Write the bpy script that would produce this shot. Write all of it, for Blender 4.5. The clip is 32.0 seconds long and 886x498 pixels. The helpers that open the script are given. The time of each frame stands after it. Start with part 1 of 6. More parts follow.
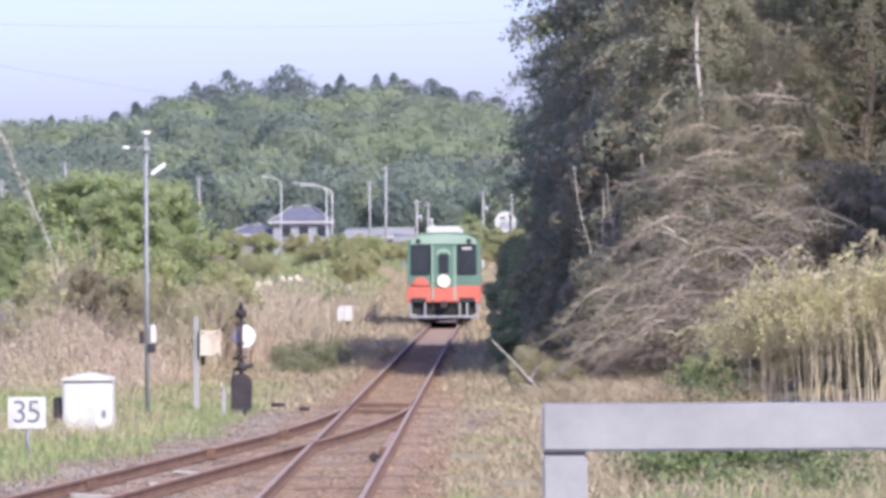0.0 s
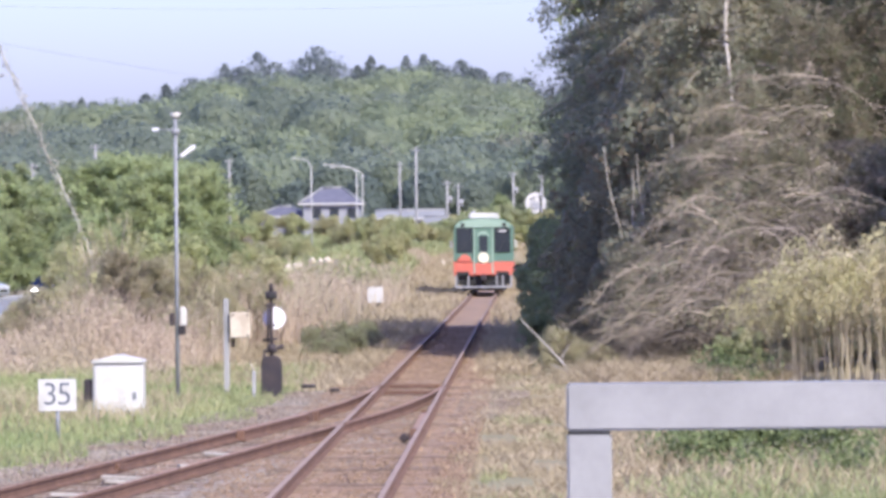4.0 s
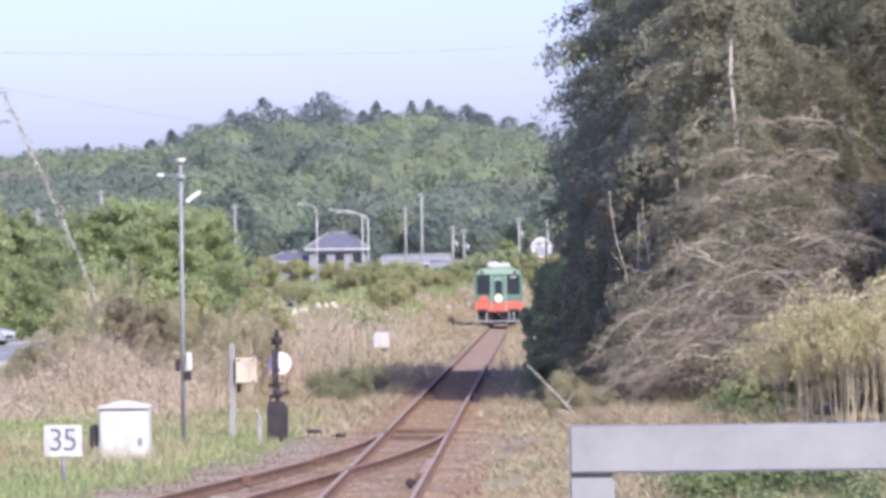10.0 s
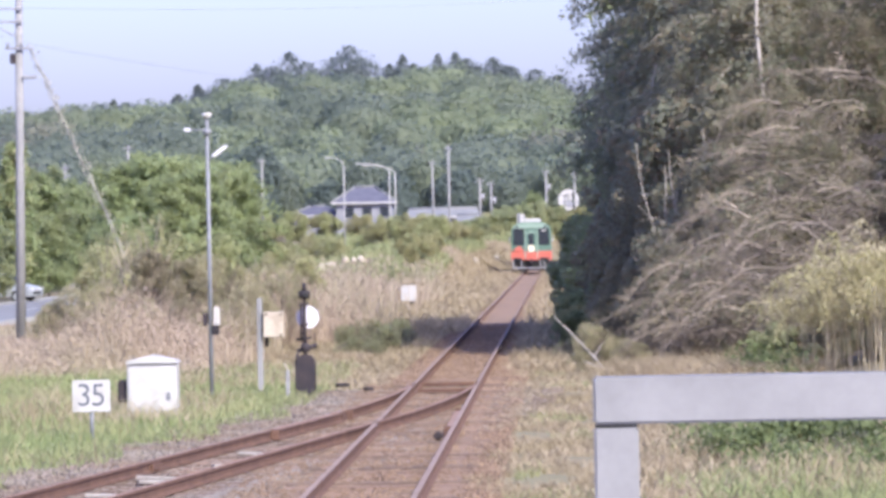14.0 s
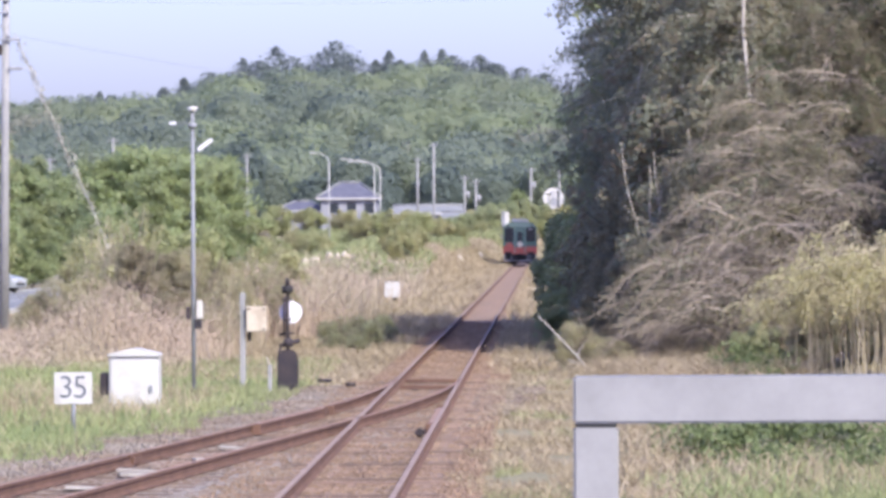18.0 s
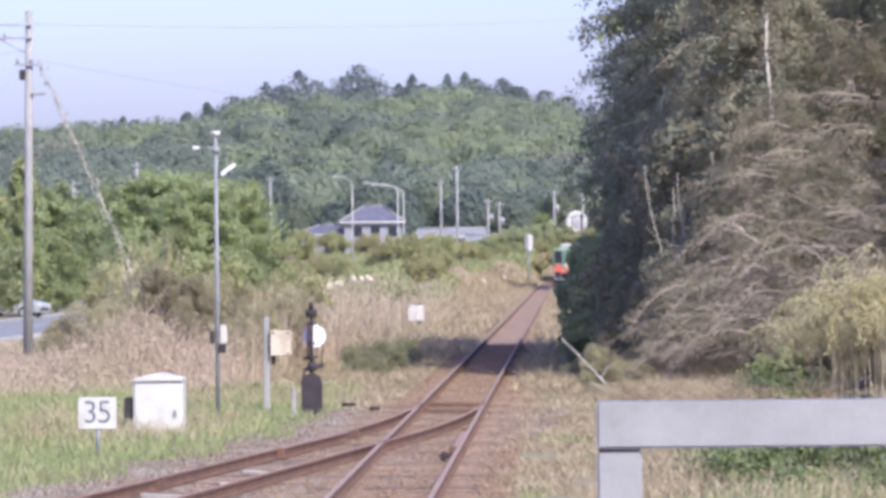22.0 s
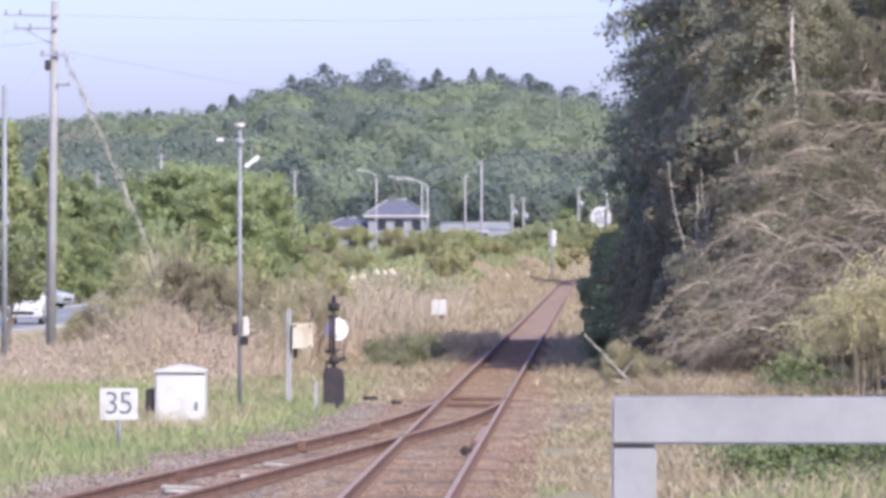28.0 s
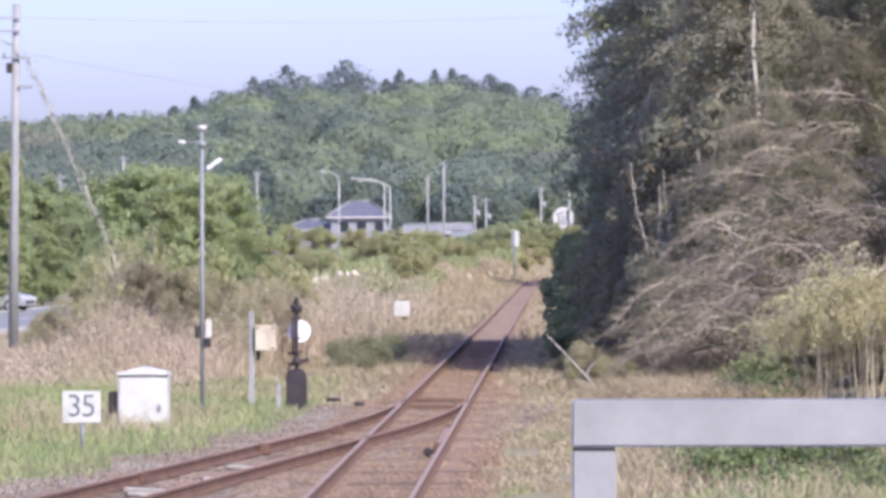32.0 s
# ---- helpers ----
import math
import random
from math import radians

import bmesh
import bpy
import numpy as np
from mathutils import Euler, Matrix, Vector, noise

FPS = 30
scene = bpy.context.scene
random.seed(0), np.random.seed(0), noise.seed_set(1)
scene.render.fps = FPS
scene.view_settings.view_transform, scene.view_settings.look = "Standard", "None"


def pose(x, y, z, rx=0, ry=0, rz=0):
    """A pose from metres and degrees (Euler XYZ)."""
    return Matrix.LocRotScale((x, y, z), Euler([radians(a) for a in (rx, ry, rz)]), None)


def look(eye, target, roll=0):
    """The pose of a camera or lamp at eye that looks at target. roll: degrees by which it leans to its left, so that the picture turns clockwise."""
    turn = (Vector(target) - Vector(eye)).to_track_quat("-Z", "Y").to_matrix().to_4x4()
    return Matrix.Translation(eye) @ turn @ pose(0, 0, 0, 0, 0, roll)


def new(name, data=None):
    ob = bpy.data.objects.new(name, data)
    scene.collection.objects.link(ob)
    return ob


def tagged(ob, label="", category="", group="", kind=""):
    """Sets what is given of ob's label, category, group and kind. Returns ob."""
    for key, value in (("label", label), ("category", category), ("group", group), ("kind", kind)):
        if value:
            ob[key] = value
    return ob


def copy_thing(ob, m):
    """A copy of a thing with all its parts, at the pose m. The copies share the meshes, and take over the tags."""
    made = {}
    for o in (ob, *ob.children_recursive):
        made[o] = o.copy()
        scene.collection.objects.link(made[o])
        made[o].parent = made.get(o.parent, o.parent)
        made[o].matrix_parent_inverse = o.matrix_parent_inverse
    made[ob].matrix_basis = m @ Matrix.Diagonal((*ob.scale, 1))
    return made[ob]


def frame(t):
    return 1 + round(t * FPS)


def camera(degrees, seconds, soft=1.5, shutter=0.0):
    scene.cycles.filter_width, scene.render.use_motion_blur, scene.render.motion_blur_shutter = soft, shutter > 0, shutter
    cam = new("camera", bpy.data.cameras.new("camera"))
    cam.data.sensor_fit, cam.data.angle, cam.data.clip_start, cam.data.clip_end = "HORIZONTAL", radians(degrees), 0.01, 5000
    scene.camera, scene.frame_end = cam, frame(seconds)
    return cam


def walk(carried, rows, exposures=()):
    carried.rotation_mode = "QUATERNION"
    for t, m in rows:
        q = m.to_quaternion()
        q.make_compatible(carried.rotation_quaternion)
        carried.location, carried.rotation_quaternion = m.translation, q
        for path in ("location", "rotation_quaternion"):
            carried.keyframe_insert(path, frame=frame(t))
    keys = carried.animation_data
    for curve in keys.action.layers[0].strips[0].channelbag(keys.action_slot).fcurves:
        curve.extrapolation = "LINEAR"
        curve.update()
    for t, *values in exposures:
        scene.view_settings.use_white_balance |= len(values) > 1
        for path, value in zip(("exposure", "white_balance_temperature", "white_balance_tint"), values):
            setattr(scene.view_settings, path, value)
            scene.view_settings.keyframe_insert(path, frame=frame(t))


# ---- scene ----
# ---- camera ----
# seconds, x, z, yaw, pitch, roll: a hand-held long lens at the end of a platform
LENS = 10.5
cam = camera(LENS, 32.0, soft=3.7)
ROWS = [
    (0, 2.0589, 2.6049, 0.64, 0.097, 0.368),
    (0.5, 2.0602, 2.604, 0.61, -0.296, 0.68),
    (1, 2.0614, 2.6032, 0.757, -0.562, 0.41),
    (1.5, 2.0655, 2.603, 1.018, -0.482, 1.07),
    (2, 2.0696, 2.6029, 0.772, -0.063, 0.87),
    (2.5, 2.0706, 2.6015, 1.643, -0.021, 1.356),
    (3, 2.0698, 2.5999, 1.394, -0.024, 1.104),
    (3.5, 2.0698, 2.6027, 1.013, -0.125, 0.544),
    (5.5, 2.0716, 2.6004, 0.993, -0.042, 0.671),
    (6, 2.072, 2.5998, 1.239, 0.062, 0.602),
    (6.5, 2.0723, 2.6005, 1.357, 0.118, 0.231),
    (7, 2.0725, 2.6013, 1.021, 0.143, 0.298),
    (7.5, 2.0717, 2.6016, 1.034, 0.125, 0.368),
    (8, 2.071, 2.6019, 1.176, 0.217, 0.396),
    (8.5, 2.0728, 2.6012, 1.19, 0.16, 0.569),
    (9, 2.0746, 2.6006, 1.24, 0.268, 0.435),
    (9.5, 2.0753, 2.6, 1.111, 0.462, 0.488),
    (10, 2.0761, 2.5994, 1.072, 0.411, 0.713),
    (10.5, 2.077, 2.5994, 1.147, 0.464, 1.013),
    (11, 2.0778, 2.5993, 1.046, 0.04, 0.794),
    (11.5, 2.0781, 2.5982, 1.107, 0.142, 0.891),
    (12, 2.0784, 2.5972, 1.254, -0.031, 0.746),
    (12.5, 2.0785, 2.5983, 1.033, -0.203, 0.875),
    (13, 2.0786, 2.5994, 1.188, 0.392, 0.977),
    (13.5, 2.0809, 2.5979, 1.158, -0.135, 0.907),
    (14, 2.0832, 2.5964, 1.398, -0.14, 1.078),
    (14.5, 2.0843, 2.5994, 1.172, -0.093, 0.868),
    (16.5, 2.0879, 2.5998, 1.146, -0.243, 0.344),
    (17, 2.0873, 2.6001, 1.133, -0.371, 0.227),
    (17.5, 2.087, 2.5987, 0.985, -0.061, 0.301),
    (18, 2.0866, 2.5974, 1.211, -0.18, 0.315),
    (18.5, 2.0857, 2.5989, 1.102, -0.36, 0.299),
    (19, 2.0849, 2.6003, 1.228, -0.208, 0.24),
    (19.5, 2.0846, 2.6001, 1.505, -0.204, 0.361),
    (20, 2.0844, 2.5998, 1.53, -0.189, 0.481),
    (20.5, 2.0871, 2.5996, 1.393, -0.184, 0.645),
    (21, 2.0898, 2.5995, 1.424, -0.053, 0.564),
    (21.5, 2.0889, 2.6005, 1.351, 0.01, 0.656),
    (22, 2.0881, 2.6014, 1.492, 0.098, 0.544),
    (22.5, 2.0872, 2.6003, 1.556, 0.067, 0.396),
    (23, 2.0864, 2.5992, 1.698, -0.332, 0.15),
    (23.5, 2.0871, 2.6, 1.537, -0.117, 0.097),
    (24, 2.0879, 2.6009, 1.477, -0.035, 0.324),
    (24.5, 2.0906, 2.5996, 1.693, -0.325, 0.368),
    (25, 2.0934, 2.5984, 1.813, -0.065, 0.396),
    (25.5, 2.0947, 2.5988, 1.93, 0.093, 0.026),
    (27.5, 2.0998, 2.6005, 1.925, -0.093, 0.472),
    (28, 2.1002, 2.6, 1.774, 0.034, -0.029),
    (28.5, 2.1019, 2.6007, 1.628, 0.094, 0.245),
    (29, 2.1036, 2.6014, 1.694, 0.257, 0.404),
    (29.5, 2.1046, 2.6018, 1.462, 0.204, 0.427),
    (30, 2.1056, 2.6023, 1.49, 0.2, 0.38),
    (30.5, 2.1052, 2.602, 1.617, 0.341, 0.442),
    (31, 2.1049, 2.6016, 1.473, 0.379, 0.508),
    (31.5, 2.1052, 2.603, 1.446, 0.412, 0.394),
    (32, 2.1056, 2.6044, 1.331, 0.046, 0.179),
]
walk(cam, [(t, pose(x, 0, z, 90 + pitch, roll, yaw)) for t, x, z, yaw, pitch, roll in ROWS], exposures=[(0, 1.54, 6300, 9.5), (15, 1.54, 6300, 9.5), (22, 1.48, 6300, 9.5), (32, 1.47, 6300, 9.5)])

# ---- world and sun ----
SUN_ELEV, SUN_AZ = 40.0, 146.0  # azimuth clockwise from the way the rails run
world = bpy.data.worlds.new("world")
scene.world = world
world.use_nodes = True
wn = world.node_tree.nodes
sky = wn.new("ShaderNodeTexSky")
sky.sky_type = "NISHITA"
sky.sun_disc = False
sky.sun_elevation = radians(SUN_ELEV)
sky.sun_rotation = radians(SUN_AZ)
sky.air_density, sky.dust_density, sky.ozone_density = 1.0, 1.9, 1.5
thin_haze = wn.new("ShaderNodeMix")  # spring haze, a little bluer than clear air
thin_haze.data_type, thin_haze.blend_type = "RGBA", "MULTIPLY"
thin_haze.inputs["Factor"].default_value = 1.0
thin_haze.inputs["B"].default_value = (0.64, 0.624, 1.0, 1.0)
world.node_tree.links.new(sky.outputs["Color"], thin_haze.inputs["A"])
world.node_tree.links.new(thin_haze.outputs["Result"], wn["Background"].inputs["Color"])
wn["Background"].inputs["Strength"].default_value = 0.112
sun = new("sun", bpy.data.lights.new("sun", "SUN"))
sun.data.energy, sun.data.angle, sun.data.color = 2.08, radians(0.6), (1.0, 0.945, 0.80)
sa, se = radians(SUN_AZ), radians(SUN_ELEV)
sun.matrix_basis = look((math.sin(sa) * math.cos(se) * 50, math.cos(sa) * math.cos(se) * 50, math.sin(se) * 50), (0, 0, 0))


# ---- materials ----
def nodes_of(name):
    m = bpy.data.materials.new(name)
    m.use_nodes = True
    return m, m.node_tree.nodes, m.node_tree.links, m.node_tree.nodes["Principled BSDF"]


def rgba(c):
    return (c[0], c[1], c[2], 1.0)


def mat(name, c1, c2, scale=3.0, fine=30.0, rough=0.8, metal=0.0, bump=0.25, rnd="", spread=0.3, stain=None, stain_scale=0.6, stain_at=0.55, grainy=0.2):
    """Two colours mixed by a broad noise, darkened and lightened by a fine one, with relief; rnd varies it object by object or island by island."""
    m, n, l, b = nodes_of(name)
    co = n.new("ShaderNodeTexCoord")
    geo = n.new("ShaderNodeNewGeometry")
    broad = n.new("ShaderNodeTexNoise")
    broad.inputs["Scale"].default_value, broad.inputs["Detail"].default_value = scale, 6
    l.new(geo.outputs["Position"], broad.inputs["Vector"])
    ramp = n.new("ShaderNodeValToRGB")
    ramp.color_ramp.elements[0].color, ramp.color_ramp.elements[1].color = rgba(c1), rgba(c2)
    ramp.color_ramp.elements[0].position, ramp.color_ramp.elements[1].position = 0.35, 0.65
    l.new(broad.outputs["Fac"], ramp.inputs["Fac"])
    grain = n.new("ShaderNodeTexNoise")
    grain.inputs["Scale"].default_value, grain.inputs["Detail"].default_value = fine, 4
    l.new(co.outputs["Object"], grain.inputs["Vector"])
    hsv = n.new("ShaderNodeHueSaturation")
    l.new(ramp.outputs["Color"], hsv.inputs["Color"])
    mr = n.new("ShaderNodeMapRange")
    mr.inputs["From Min"].default_value, mr.inputs["From Max"].default_value = 0.25, 0.75
    mr.inputs["To Min"].default_value, mr.inputs["To Max"].default_value = 1 - grainy, 1 + grainy
    l.new(grain.outputs["Fac"], mr.inputs["Value"])
    value = mr.outputs["Result"]
    if rnd:
        src = n.new("ShaderNodeObjectInfo").outputs["Random"] if rnd == "object" else geo.outputs["Random Per Island"]
        mr2 = n.new("ShaderNodeMapRange")
        mr2.inputs["To Min"].default_value, mr2.inputs["To Max"].default_value = 1 - spread, 1 + spread
        l.new(src, mr2.inputs["Value"])
        mul = n.new("ShaderNodeMath")
        mul.operation = "MULTIPLY"
        l.new(value, mul.inputs[0])
        l.new(mr2.outputs["Result"], mul.inputs[1])
        value = mul.outputs[0]
    l.new(value, hsv.inputs["Value"])
    colour = hsv.outputs["Color"]
    if stain:
        sn = n.new("ShaderNodeTexNoise")
        sn.inputs["Scale"].default_value, sn.inputs["Detail"].default_value = stain_scale, 5
        l.new(geo.outputs["Position"], sn.inputs["Vector"])
        sr = n.new("ShaderNodeMapRange")
        sr.inputs["From Min"].default_value, sr.inputs["From Max"].default_value = stain_at, stain_at + 0.12
        l.new(sn.outputs["Fac"], sr.inputs["Value"])
        mix = n.new("ShaderNodeMix")
        mix.data_type = "RGBA"
        l.new(sr.outputs["Result"], mix.inputs["Factor"])
        l.new(colour, mix.inputs["A"])
        mix.inputs["B"].default_value = rgba(stain)
        colour = mix.outputs["Result"]
    l.new(colour, b.inputs["Base Color"])
    b.inputs["Roughness"].default_value, b.inputs["Metallic"].default_value = rough, metal
    if bump:
        bp = n.new("ShaderNodeBump")
        bp.inputs["Strength"].default_value, bp.inputs["Distance"].default_value = bump, 0.02
        l.new(grain.outputs["Fac"], bp.inputs["Height"])
        l.new(bp.outputs["Normal"], b.inputs["Normal"])
    return m


def leaf_mat(name, c1, c2, c3=None, through_light=0.35, patch=0.12):
    """Foliage: every leaf its own tint, broad patches of another, light let through."""
    m, n, l, b = nodes_of(name)
    geo = n.new("ShaderNodeNewGeometry")
    ramp = n.new("ShaderNodeValToRGB")
    ramp.color_ramp.elements[0].color, ramp.color_ramp.elements[1].color = rgba(c1), rgba(c2)
    l.new(geo.outputs["Random Per Island"], ramp.inputs["Fac"])
    colour = ramp.outputs["Color"]
    if c3:
        nz = n.new("ShaderNodeTexNoise")
        nz.inputs["Scale"].default_value, nz.inputs["Detail"].default_value = patch, 3
        l.new(geo.outputs["Position"], nz.inputs["Vector"])
        mr = n.new("ShaderNodeMapRange")
        mr.inputs["From Min"].default_value, mr.inputs["From Max"].default_value = 0.42, 0.62
        l.new(nz.outputs["Fac"], mr.inputs["Value"])
        mix = n.new("ShaderNodeMix")
        mix.data_type = "RGBA"
        l.new(mr.outputs["Result"], mix.inputs["Factor"])
        l.new(colour, mix.inputs["A"])
        mix.inputs["B"].default_value = rgba(c3)
        colour = mix.outputs["Result"]
    l.new(colour, b.inputs["Base Color"])
    b.inputs["Roughness"].default_value = 0.65
    b.inputs["Specular IOR Level"].default_value = 0.25
    tr = n.new("ShaderNodeBsdfTranslucent")
    l.new(colour, tr.inputs["Color"])
    ms = n.new("ShaderNodeMixShader")
    ms.inputs[0].default_value = through_light
    l.new(b.outputs["BSDF"], ms.inputs[1])
    l.new(tr.outputs["BSDF"], ms.inputs[2])
    l.new(ms.outputs["Shader"], n["Material Output"].inputs["Surface"])
    return m


def glow_mat(name, c, strength):
    m, n, l, b = nodes_of(name)
    b.inputs["Base Color"].default_value = rgba(c)
    b.inputs["Emission Color"].default_value = rgba(c)
    b.inputs["Emission Strength"].default_value = strength
    return m


